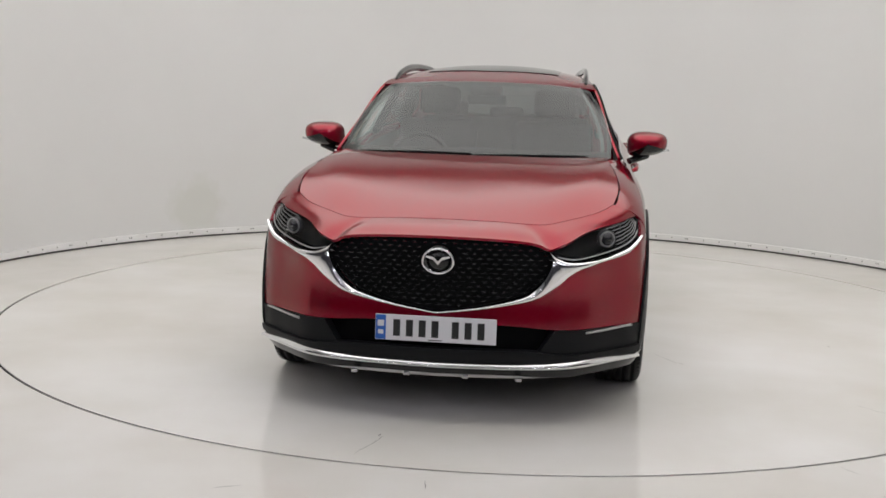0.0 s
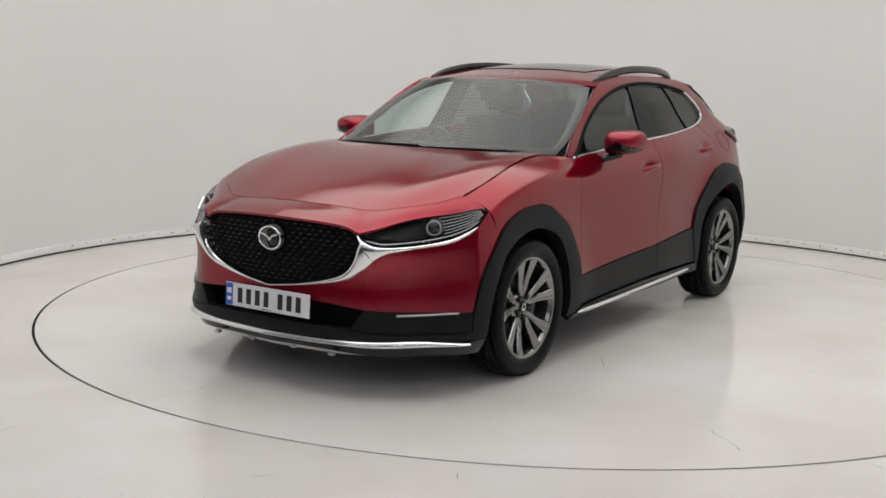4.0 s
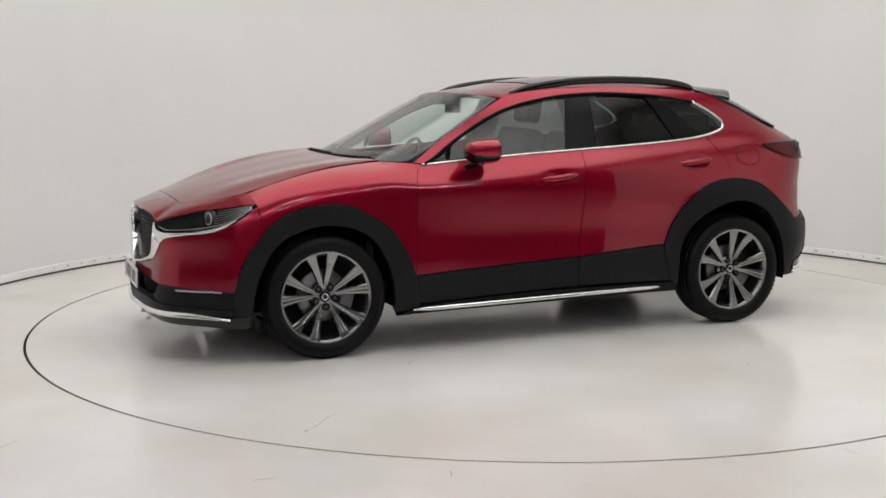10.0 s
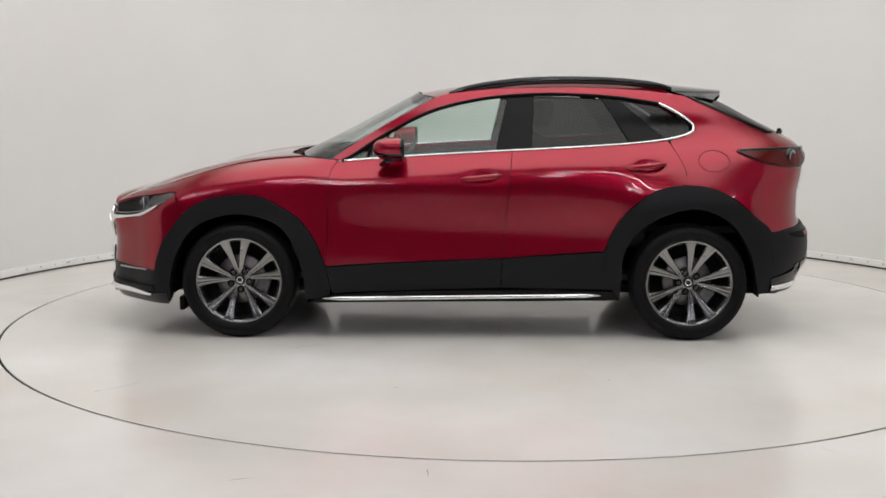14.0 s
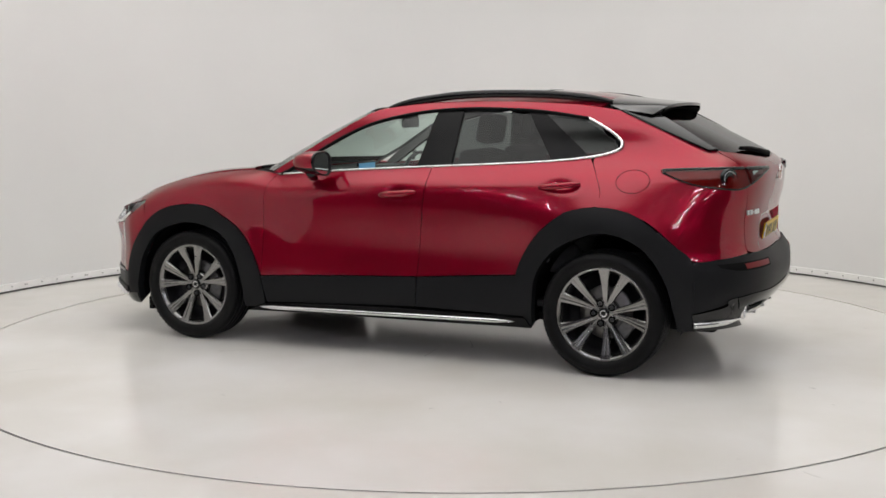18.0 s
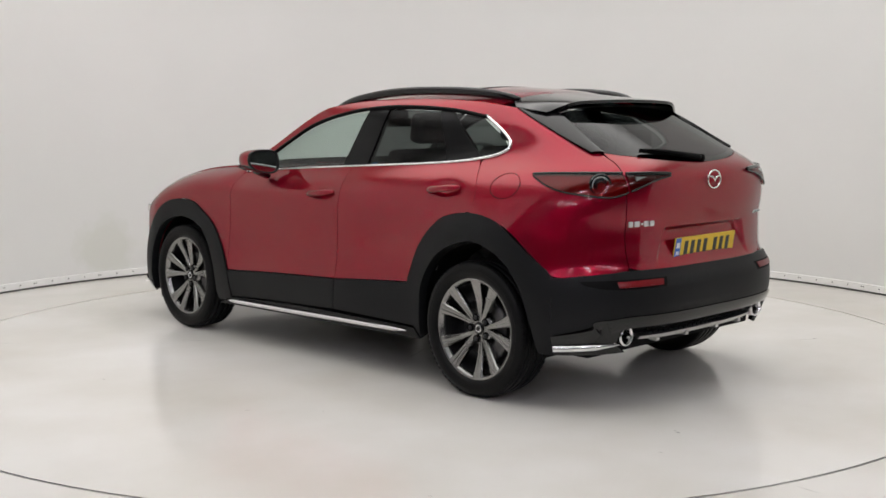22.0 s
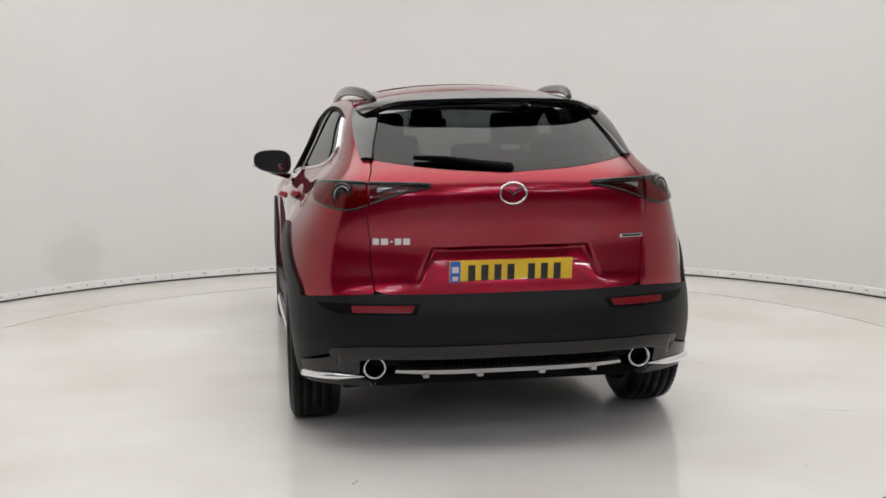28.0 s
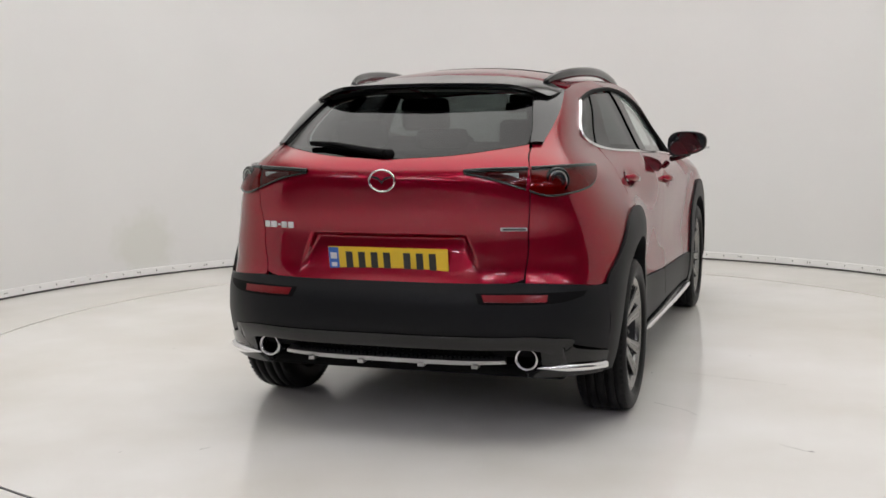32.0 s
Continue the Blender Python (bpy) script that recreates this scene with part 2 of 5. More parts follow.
def spline(*pts):
    """Smooth curve value(x) through a few (x, y) knots."""
    k = sorted(pts)
    xs, ys = np.array([p[0] for p in k], float), np.array([p[1] for p in k], float)
    d = np.diff(ys) / np.diff(xs)
    m = np.concatenate([[d[0]], [0 if a * b <= 0 else 2 * a * b / (a + b) for a, b in zip(d[:-1], d[1:])], [d[-1]]])

    def f(x):
        x = min(max(x, xs[0]), xs[-1])
        i = min(int(np.searchsorted(xs, x, "right")) - 1, len(xs) - 2)
        h = xs[i + 1] - xs[i]
        t = (x - xs[i]) / h
        return float(ys[i] * (1 + 2 * t) * (1 - t) ** 2 + m[i] * h * t * (1 - t) ** 2 + ys[i + 1] * t * t * (3 - 2 * t) + m[i + 1] * h * t * t * (t - 1))
    return f


def tabled(f, lo=-2.6, hi=2.6, step=0.004):
    """f read off a fine table, for speed."""
    n = int(round((hi - lo) / step)) + 2
    table = [f(lo + step * k) for k in range(n)]

    def g(x):
        q = min(max((x - lo) / step, 0.0), n - 2.001)
        i = int(q)
        return table[i] + (table[i + 1] - table[i]) * (q - i)
    return g


def softened(f, r):
    """f averaged over a short stretch, so that no crease shows in the gloss."""
    w = [(k / 4 * r, math.exp(-(k / 2.2) ** 2)) for k in range(-4, 5)]
    total = sum(q for _, q in w)
    return tabled(lambda x: sum(f(x + d) * q for d, q in w) / total)


def smooth01(a, b, x):
    t = min(max((x - a) / (b - a), 0), 1)
    return t * t * (3 - 2 * t)


def resample(pts, n, soft=True):
    """n + 1 points evenly along a line through pts (Catmull-Rom when soft)."""
    p = np.array(pts, float)
    if soft and len(p) > 2:
        q = np.vstack([2 * p[0] - p[1], p, 2 * p[-1] - p[-2]])
        fine = []
        for i in range(1, len(q) - 2):
            for t in np.linspace(0, 1, 12, endpoint=False):
                fine.append(0.5 * (2 * q[i] + (q[i + 1] - q[i - 1]) * t + (2 * q[i - 1] - 5 * q[i] + 4 * q[i + 1] - q[i + 2]) * t * t
                                   + (3 * q[i] - q[i - 1] - 3 * q[i + 1] + q[i + 2]) * t ** 3))
        fine.append(p[-1])
        p = np.array(fine)
    s = np.concatenate([[0], np.cumsum(np.linalg.norm(np.diff(p, axis=0), axis=1))])
    u = np.linspace(0, s[-1], n + 1)
    return np.stack([np.interp(u, s, p[:, k]) for k in range(p.shape[1])], 1)


def coons(b, t, l, r, nu, nv, soft=True):
    """Grid between four border lines; b and t run from l to r, l and r from b to t."""
    B, T, L, R = resample(b, nu, soft), resample(t, nu, soft), resample(l, nv, soft), resample(r, nv, soft)
    u, v = np.linspace(0, 1, nu + 1)[:, None, None], np.linspace(0, 1, nv + 1)[None, :, None]
    return ((1 - v) * B[:, None] + v * T[:, None] + (1 - u) * L[None] + u * R[None]
            - (1 - u) * (1 - v) * B[0] - u * (1 - v) * B[-1] - (1 - u) * v * T[0] - u * v * T[-1])


def sheet(name, P, mat, parent, label="", lip=0.012, off=0.0, mirror=False, flip=False, both=False, bulge=0.0):
    """A panel from a grid of points P[i][j]: skin, rolled-in border of depth lip. mirror: on the other flank; both: both flanks in one mesh."""
    P = np.array(P, float)
    if both:                      # the first row lies on the middle plane: weld the two flanks there
        P[0, :, 1] = 0
        P = np.concatenate([P[:0:-1] * np.array((1, -1, 1)), P])
    nu, nv = P.shape[0], P.shape[1]
    du, dv = np.gradient(P, axis=0), np.gradient(P, axis=1)
    N = np.cross(du, dv)
    N /= np.maximum(np.linalg.norm(N, axis=2, keepdims=True), 1e-9)
    if flip:
        N = -N
    P = P + N * off
    if bulge:                     # rounded across its width
        P = P + N * (bulge * np.sin(np.linspace(0, math.pi, nv)) ** 0.7)[None, :, None]
    verts = [p for row in P for p in row]
    faces = []
    for i in range(nu - 1):
        for j in range(nv - 1):
            q = (i * nv + j, (i + 1) * nv + j, (i + 1) * nv + j + 1, i * nv + j + 1)
            faces.append(q[::-1] if flip else q)
    if lip:
        ring = [(i, 0) for i in range(nu)] + [(nu - 1, j) for j in range(1, nv)] + [(i, nv - 1) for i in range(nu - 2, -1, -1)] + [(0, j) for j in range(nv - 2, 0, -1)]
        base = len(verts)
        for i, j in ring:
            verts += [P[i, j], P[i, j] - N[i, j] * lip]
        m = len(ring)
        for k in range(m):
            a, b2 = base + 2 * k, base + 2 * ((k + 1) % m)
            q = (a, a + 1, b2 + 1, b2)
            faces.append(q[::-1] if flip else q)
    if mirror:
        verts = [(v[0], -v[1], v[2]) for v in verts]
        faces = [f[::-1] for f in faces]
    return mesh(name, verts, faces, mat, parent, label)


def tube(name, line, radius, mat, parent, label="", sides=10, squash=1.0, soft=True, n=None, mirror=False, taper=None, up=(0, 0, 1)):
    """A closed bar along a line; squash flattens it along up; taper(s) scales the radius along it."""
    p = resample(line, n or 8 * len(line), soft)
    verts, faces = [], []
    upv = Vector(up)
    for i, q in enumerate(p):
        d = Vector(p[min(i + 1, len(p) - 1)] - p[max(i - 1, 0)]).normalized()
        a = d.cross(upv)
        a = a.normalized() if a.length > 1e-6 else Vector((0, 1, 0))
        c = a.cross(d).normalized()
        k = radius * (taper(i / (len(p) - 1)) if taper else 1)
        for s in range(sides):
            w = 2 * math.pi * s / sides
            verts.append(Vector(q) + a * (math.cos(w) * k) + c * (math.sin(w) * k * squash))
    for i in range(len(p) - 1):
        for s in range(sides):
            t = (s + 1) % sides
            faces.append((i * sides + s, i * sides + t, (i + 1) * sides + t, (i + 1) * sides + s))
    faces.append(tuple(range(sides))[::-1])
    faces.append(tuple((len(p) - 1) * sides + s for s in range(sides)))
    if mirror:
        verts = [(v[0], -v[1], v[2]) for v in verts]
        faces = [f[::-1] for f in faces]
    return mesh(name, verts, faces, mat, parent, label)


def box(name, lo, hi, mat, parent, label="", bevel=0.01, segs=2):
    bm = bmesh.new()
    bmesh.ops.create_cube(bm, size=1)
    for v in bm.verts:
        v.co = Vector([lo[k] + (v.co[k] + 0.5) * (hi[k] - lo[k]) for k in range(3)])
    if bevel:
        bmesh.ops.bevel(bm, geom=bm.edges[:], offset=bevel, segments=segs, affect="EDGES", profile=0.6)
    return part(name, bm, mat, parent, label, smooth=False)


def lathe(name, profile, mat, parent, label="", steps=64, axis="y", at=(0, 0, 0)):
    """A turned piece from (radius, offset) pairs about an axis."""
    verts, faces = [], []
    n = len(profile)
    for k in range(steps):
        w = 2 * math.pi * k / steps
        for r, o in profile:
            c, s = r * math.cos(w), r * math.sin(w)
            v = {"y": (c, o, s), "x": (o, c, s), "z": (c, s, o)}[axis]
            verts.append((v[0] + at[0], v[1] + at[1], v[2] + at[2]))
    for k in range(steps):
        for j in range(n - 1):
            a, b = k * n + j, ((k + 1) % steps) * n + j
            faces.append((a, a + 1, b + 1, b) if axis != "x" else (a, b, b + 1, a + 1))
    return mesh(name, verts, faces, mat, parent, label)


def empty(name, label, category, group="", kind=""):
    return tagged(new(name), label, category, group, kind)

# ---- the studio ----
def ring_sheet(name, r0, r1, z, mat, steps=160, rings=6, depth=0.0):
    verts, faces = [], []
    for i in range(rings + 1):
        r = r0 + (r1 - r0) * i / rings
        for k in range(steps):
            w = 2 * math.pi * k / steps
            verts.append((r * math.cos(w), r * math.sin(w), z))
    for i in range(rings):
        for k in range(steps):
            j = (k + 1) % steps
            faces.append((i * steps + k, (i + 1) * steps + k, (i + 1) * steps + j, i * steps + j))
    if depth:
        edge = 0 if r0 > 0.01 else rings
        n = len(verts)
        r = r0 if r0 > 0.01 else r1
        for k in range(steps):
            w = 2 * math.pi * k / steps
            verts.append((r * math.cos(w), r * math.sin(w), z - depth))
        for k in range(steps):
            j = (k + 1) % steps
            faces.append((edge * steps + k, edge * steps + j, n + j, n + k))
    return mesh(name, verts, faces, mat, None, "", smooth=False)


floor = tagged(ring_sheet("floor", RING + 0.008, 16.0, 0.0, FLOOR, rings=10, depth=0.06), "pale polished resin studio floor with faint scuffs", "floor", kind="structure")
tagged(ring_sheet("floor_pit", 0.0, RING + 0.2, -0.006, MATT, rings=1), "dark gap below the turntable edge", "floor", kind="structure")
turntable = tagged(ring_sheet("turntable", 0.0, RING - 0.008, 0.0, TABLE, rings=12, depth=0.04), "pale round turntable disc flush with the floor", "turntable")

WALL_H, ARC0, ARC1 = 4.0, -14.0, 194.0
HALL_Y = -2.7                     # where the white studio opens into the dark hall


def wall_point(deg, r=WALL_R):
    a = radians(deg)
    return WALL_X + r * math.cos(a), WALL_Y + r * math.sin(a)


def wall_strip(name, r_in, r_out, z0, z1, mat, label, category, a0=ARC0, a1=ARC1, steps=520):
    verts, faces = [], []
    for k in range(steps + 1):
        a = a0 + (a1 - a0) * k / steps
        (xi, yi), (xo, yo) = wall_point(a, r_in), wall_point(a, r_out)
        verts += [(xi, yi, z0), (xi, yi, z1), (xo, yo, z1), (xo, yo, z0)]
    for k in range(steps):
        for q in range(4):
            a, b = 4 * k + q, 4 * k + (q + 1) % 4
            faces.append((a, b, b + 4, a + 4))
    faces += [(3, 2, 1, 0), tuple(4 * steps + q for q in range(4))]
    ob = mesh(name, verts, faces, mat, None, "", smooth=False)
    return tagged(ob, label, category, kind="structure")


wall_round = wall_strip("wall_round", WALL_R, WALL_R + 0.15, 0.0, WALL_H, WALLPAINT, "curved white painted studio wall", "wall")
# solid dark strip: the shade of the gap under the skirting, as colour
joint = wall_strip("trim", WALL_R - 0.034, WALL_R, 0.0, 0.013, GAP_SHADE, "dark open joint below the skirting", "joint")
skirting = wall_strip("baseboard", WALL_R - 0.03, WALL_R, 0.013, 0.064, SKIRT, "white skirting strip along the curved wall", "skirting")


def plain_wall(name, lo, hi, mat, label):
    return tagged(box(name, lo, hi, mat, None, "", bevel=0), label, "wall", kind="structure")


xr_, yr_ = wall_point(ARC0)
xl_, yl_ = wall_point(ARC1)
plain_wall("wall_right", (xr_, HALL_Y, 0), (xr_ + 0.15, yr_, WALL_H), WALLPAINT, "plain white studio side wall")
plain_wall("wall_left", (xl_ - 0.15, HALL_Y, 0), (xl_, yl_, WALL_H), WALLPAINT, "plain white studio side wall")
plain_wall("wall_hall_right", (8.0, -14.0, 0), (8.15, HALL_Y, WALL_H), HALL, "grey wall of the hall")
plain_wall("wall_hall_left", (-8.15, -14.0, 0), (-8.0, HALL_Y, WALL_H), HALL, "grey wall of the hall")
plain_wall("wall_hall_back", (-8.15, -14.15, 0), (8.15, -14.0, WALL_H), HALL, "grey back wall of the hall")
plain_wall("wall_return_right", (xr_ + 0.15, HALL_Y, 0), (8.15, HALL_Y + 0.15, WALL_H), HALL, "grey return wall beside the studio opening")
plain_wall("wall_return_left", (-8.15, HALL_Y, 0), (xl_ - 0.15, HALL_Y + 0.15, WALL_H), HALL, "grey return wall beside the studio opening")
tagged(box("ceiling", (-8.2, -14.2, WALL_H), (8.2, 4.6, WALL_H + 0.15), CEIL, None, "", bevel=0), "white studio ceiling", "ceiling", kind="structure")

# unseen sheet added over the hall floor, darkens the reflections in the car's flanks
tagged(box("floor_hall", (-7.9, -13.9, 0.0), (7.9, -7.6, 0.004), HALL, None, "", bevel=0), "dark grey floor of the hall", "floor", kind="structure")

# screws of the skirting, in pairs at each joint of its strips
def skirting_screws():
    me = None
    for k in range(64):
        deg = 20 + k * 2.2
        for d in ((0, 0.28) if k % 4 == 0 else (0,)):
            x, y = wall_point(deg + d, WALL_R - 0.031)
            if me is None:
                ob = lathe("screw", [(0.0, 0.002), (0.005, 0.002), (0.006, 0.0)], SCREW, skirting, steps=8, axis="z")
                me = ob.data
                first = ob
            else:
                first = new("screw", me)
                first.parent = skirting
            first.matrix_basis = Matrix.Translation((x, y, 0.042)) @ Matrix.Rotation(radians(deg + 180), 4, "Z") @ Matrix.Rotation(radians(90), 4, "Y")


skirting_screws()


# tube lights of the hall and an unseen fill panel added under the studio ceiling
hx, hy = 3.8, 3.8
skin = soft_glow("light_skin", (1.0, 0.985, 0.96), 1.75, hx, hy, 1.6)
panel_ob = box("light_panel", (-hx, -hy, 0.0), (hx, hy, 0.03), skin, None, "", bevel=0)
panel_ob.matrix_basis = Matrix.Translation((0, -0.5, 3.93))
tagged(panel_ob, "wide luminous fabric skin under the studio ceiling", "light panel")
TUBE = glow("cool_tube", (0.90, 0.88, 1.0), 42.0)
for k in range(16):               # rows of tubes in the hall, set at changing angles
    x, y = -4.8 + 3.2 * (k % 4), -5.9 - 1.9 * (k // 4)
    t_ob = tube("hall_tube", [(-0.55, 0, 0), (0.55, 0, 0)], 0.03, TUBE, None, sides=8, n=4, soft=False)
    t_ob.matrix_basis = Matrix.Translation((x, y, 3.72)) @ Matrix.Rotation(radians((25, -18, 8, 60)[(k + k // 4) % 4]), 4, "Z")
    tagged(t_ob, "slim cool white tube light under the ceiling", "tube light", "hall tube lights")
    box("tube_mount", (-0.6, -0.04, 0.04), (0.6, 0.04, 0.28), SKIRT, t_ob, "", bevel=0.006)


# ---- marks on the floor and on the turntable: thin dark scratches, paint chips, specks ----
MARK = material("floor_scratch", (0.20, 0.19, 0.17), 0.6, vary=0.3, vscale=30)


def scratch(parent, x, y, deg, length, wide, seed):
    """A ragged hair-thin scratch lying on the floor."""
    rnd = random.Random(seed)
    n = max(4, int(length / 0.03))
    verts, faces, off = [], [], 0.0
    for k in range(n + 1):
        off += rnd.uniform(-0.006, 0.006)
        w = wide * (0.25 + rnd.random()) * (1 - abs(2 * k / n - 1) ** 3)
        verts += [(length * (k / n - 0.5), off - w, 0.0), (length * (k / n - 0.5), off + w, 0.0)]
    for k in range(n):
        faces.append((2 * k, 2 * k + 2, 2 * k + 3, 2 * k + 1))
    ob = mesh("scratch", verts, faces, MARK, parent, smooth=False)
    ob.matrix_basis = Matrix.Translation((x, y, 0.0006)) @ Matrix.Rotation(radians(deg), 4, "Z")


marks = random.Random(7)
CRACKS = ((0.238, -0.358, 132, 0.39), (0.008, 0.179, 94, 0.34), (0.255, 0.137, 23, 0.26), (1.793, -1.983, -47, 0.32), (-1.351, 0.568, 160, 0.50), (-1.076, 1.172, 141, 0.27), (-1.581, 1.692, 147, 0.16),
          (-0.509, -2.778, 75, 0.29), (0.91, -1.10, -62, 0.25), (0.585, 0.01, 1, 0.20), (0.745, 2.159, 62, 0.05))
for k, (x, y, deg, length) in enumerate(CRACKS):
    scratch(turntable, x, y, deg, length, 0.0022, k)
    for d in (0.46, 0.5):         # chips where a crack ends
        scratch(turntable, x + d * length * math.cos(radians(deg)), y + d * length * math.sin(radians(deg)), deg + 40, 0.022, 0.005, 40 + k)
for k in range(14):
    r, a = marks.uniform(0.8, 2.9), marks.uniform(0, 360)
    scratch(turntable, r * math.cos(radians(a)), r * math.sin(radians(a)), marks.uniform(0, 180), marks.choice((0.012, 0.018, 0.025)), marks.uniform(0.002, 0.004), 70 + k)
for k in range(16):
    a = marks.uniform(190, 350)
    r = marks.uniform(RING + 0.01, RING + 1.4)
    scratch(floor, r * math.cos(radians(a)), r * math.sin(radians(a)), marks.uniform(0, 180), marks.choice((0.02, 0.025, 0.04, 0.12)), marks.uniform(0.0012, 0.0026), 100 + k)

# ---- the car: x forward, y to its left, z up, origin on the ground midway between the axles ----
car = empty("car", "red metallic compact crossover car with dark grey cladding and chrome trim", "car")
AXLE, HUB_Z, TYRE_R = 1.3275, 0.342, 0.342
XA = 1.25                         # front corner of the plan: flat nose, then a chamfer to the flank
nose_plan = spline((0.0, 0.0), (0.018, 0.25), (0.032, 0.38), (0.046, 0.485), (0.066, 0.575), (0.112, 0.672), (0.174, 0.75), (0.262, 0.842), (0.352, 0.928), (0.435, 0.977), (0.565, 0.997), (0.82, 1.0))
XB, QB = -1.0, 3.2                # rear corner of the plan
rear_power = spline((0.3, 5.0), (0.85, 5.4), (1.05, 6.3), (1.22, 6.2), (1.34, 6.8), (1.45, 6.5))

half_width = spline((0.15, 0.80), (0.25, 0.866), (0.34, 0.884), (0.5, 0.887), (0.65, 0.882), (0.78, 0.880), (0.9, 0.879), (0.97, 0.871), (1.03, 0.845),
                    (1.07, 0.812), (1.106, 0.785), (1.17, 0.752), (1.25, 0.713), (1.36, 0.662), (1.44, 0.614), (1.50, 0.55))
belt_z = spline((1.0, 1.035), (0.735, 1.047), (-0.284, 1.106), (-0.802, 1.140), (-1.20, 1.172), (-1.6, 1.19))   # height of the shoulder along the car
nose_x = spline((0.15, 2.175), (0.22, 2.215), (0.30, 2.235), (0.42, 2.232), (0.55, 2.223), (0.7, 2.233), (0.79, 2.222), (0.87, 2.165), (0.95, 2.07))
tail_x = spline((0.2, -2.02), (0.3, -2.06), (0.42, -2.117), (0.5, -2.144), (0.6, -2.14), (0.66, -2.10), (0.72, -2.075), (0.85, -2.075), (0.97, -2.10), (1.08, -2.108),
                (1.15, -2.075), (1.2, -1.985), (1.25, -1.885), (1.34, -1.70), (1.42, -1.535), (1.48, -1.42))
rear_taper = spline((0.74, 0.0), (0.80, 0.003), (0.86, 0.012), (0.914, 0.028), (0.98, 0.052), (1.055, 0.073), (1.112, 0.082), (1.164, 0.093), (1.231, 0.098), (1.33, 0.058), (1.42, 0.045), (1.5, 0.03))
hood_mid = spline((2.25, 0.77), (2.2, 0.792), (2.1, 0.835), (2.0, 0.868), (1.9, 0.905), (1.75, 0.949), (1.5, 1.013), (1.25, 1.060), (1.05, 1.082), (0.9, 1.092))
hood_drop = spline((2.2, 0.05), (2.0, 0.066), (1.9, 0.062), (1.75, 0.042), (1.5, 0.026), (0.95, 0.024))

rear_taper, belt_z, rear_power, nose_x = softened(rear_taper, 0.09), softened(belt_z, 0.2), tabled(rear_power), softened(nose_x, 0.03)
nose_plan = tabled(nose_plan, 0.0, 1.5, 0.001)
half_width, tail_x, hood_mid, hood_drop = softened(half_width, 0.035), softened(tail_x, 0.05), softened(hood_mid, 0.20), softened(hood_drop, 0.2)


ridge_y = softened(spline((0.9, 0.655), (1.2, 0.65), (1.51, 0.615), (1.75, 0.55), (1.98, 0.475), (2.1, 0.44)), 0.1)   # the raised line of the bonnet


def hood_z(x, y):
    a = abs(y)
    z = hood_mid(x) - hood_drop(x) * (a / 0.763) ** 2
    k = smooth01(2.12, 1.6, x) * (0.55 + 0.45 * smooth01(0.95, 1.35, x))
    d = a - ridge_y(x)
    z += k * (0.016 * math.exp(-(d / (0.15 if d < 0 else 0.11)) ** 2) - 0.006 * math.exp(-(a / 0.22) ** 2))
    return z


HANDLES = ((-0.10, 0.957), (-1.06, 1.024))


def width(x, z):
    lift = (1.106 - belt_z(x)) * smooth01(0.86, 1.0, z) * smooth01(1.44, 1.20, z) * smooth01(1.0, 0.7, x)
    y = half_width(z + lift) - rear_taper(z) * smooth01(-0.4, -1.45, x)
    for hx, hz in HANDLES:        # hollow behind each door handle
        if abs(x - hx) < 0.22 and abs(z - hz) < 0.10:
            y -= 0.017 * math.exp(-((x - hx + 0.012) / 0.075) ** 2 - ((z - hz - 0.002) / 0.028) ** 2)
    if x > 0.7:
        t = min(max((z - (hood_z(x, 0.763) - 0.17)) / 0.17, 0), 1)
        y -= 0.108 * t ** 3.2 * smooth01(0.72, 1.0, x)
    if z < 1.35:
        y -= 0.012 * math.exp(-((z - 0.62 - 0.05 * x) / 0.16) ** 2) * smooth01(1.2, 0.2, abs(x))
        y -= 0.018 * math.exp(-((x + 0.82) / 0.33) ** 2) * smooth01(0.9, 0.6, z)
        y += 0.016 * math.exp(-((x + 1.35) / 0.4) ** 2 - ((z - 0.90) / 0.2) ** 2)
        for h in (AXLE, -AXLE):
            d = math.hypot(x - h, z - HUB_Z)
            y += (0.018 if h > 0 else 0.028 * smooth01(-0.8, -1.3, x)) * math.exp(-((d - 0.45) / 0.17) ** 2)
    return y


def blunt(d, z):
    """The nose's plan a distance behind its tip: fuller at the height of the lamps' leading edge."""
    return nose_plan(max(d + 0.032 * math.exp(-((d - 0.11) / 0.08) ** 2 - ((z - 0.75) / 0.12) ** 2), 0))


def flank(x, z):
    """Half width of the body at (x, z), corners rounded in plan."""
    y = width(x, z)
    if x > XA:
        y *= blunt(max(nose_x(z) - x, 0), z)
    if x < XB:
        y *= max(1 - ((x - XB) / (tail_x(z) - XB)) ** rear_power(z), 0) ** (1 / QB)
    return y


def side_map(p):
    return p[0], flank(p[0], p[1]), p[1]


def front_map(p):
    """The point of the nose at an angle about the corner's centre and a height."""
    c, sn, z = max(math.cos(p[0]), 0), math.sin(p[0]), p[1]
    lo, hi, end = 0.0, 1.4, nose_x(z)
    w = width(XA + 0.5 * c, z)
    for _ in range(2):
        lo, hi = 0.0, 1.4
        for _ in range(20):
            m = (lo + hi) / 2
            d = end - XA - m * c
            if d < 0 or m * sn > w * blunt(d, z):
                hi = m
            else:
                lo = m
        w = width(XA + lo * c, z)
    return XA + lo * c, lo * sn, z


def front_at(kind, v, z):
    """The angle about the corner's centre of a border point given by its x or its y."""
    if kind == "x":
        return math.atan2(flank(v, z), v - XA), z
    lo, hi, w = 0.0, 0.8, width(1.9, z)
    for _ in range(24):
        m = (lo + hi) / 2
        if blunt(m, z) * w < v:
            lo = m
        else:
            hi = m
    return math.atan2(v, nose_x(z) - lo - XA), z


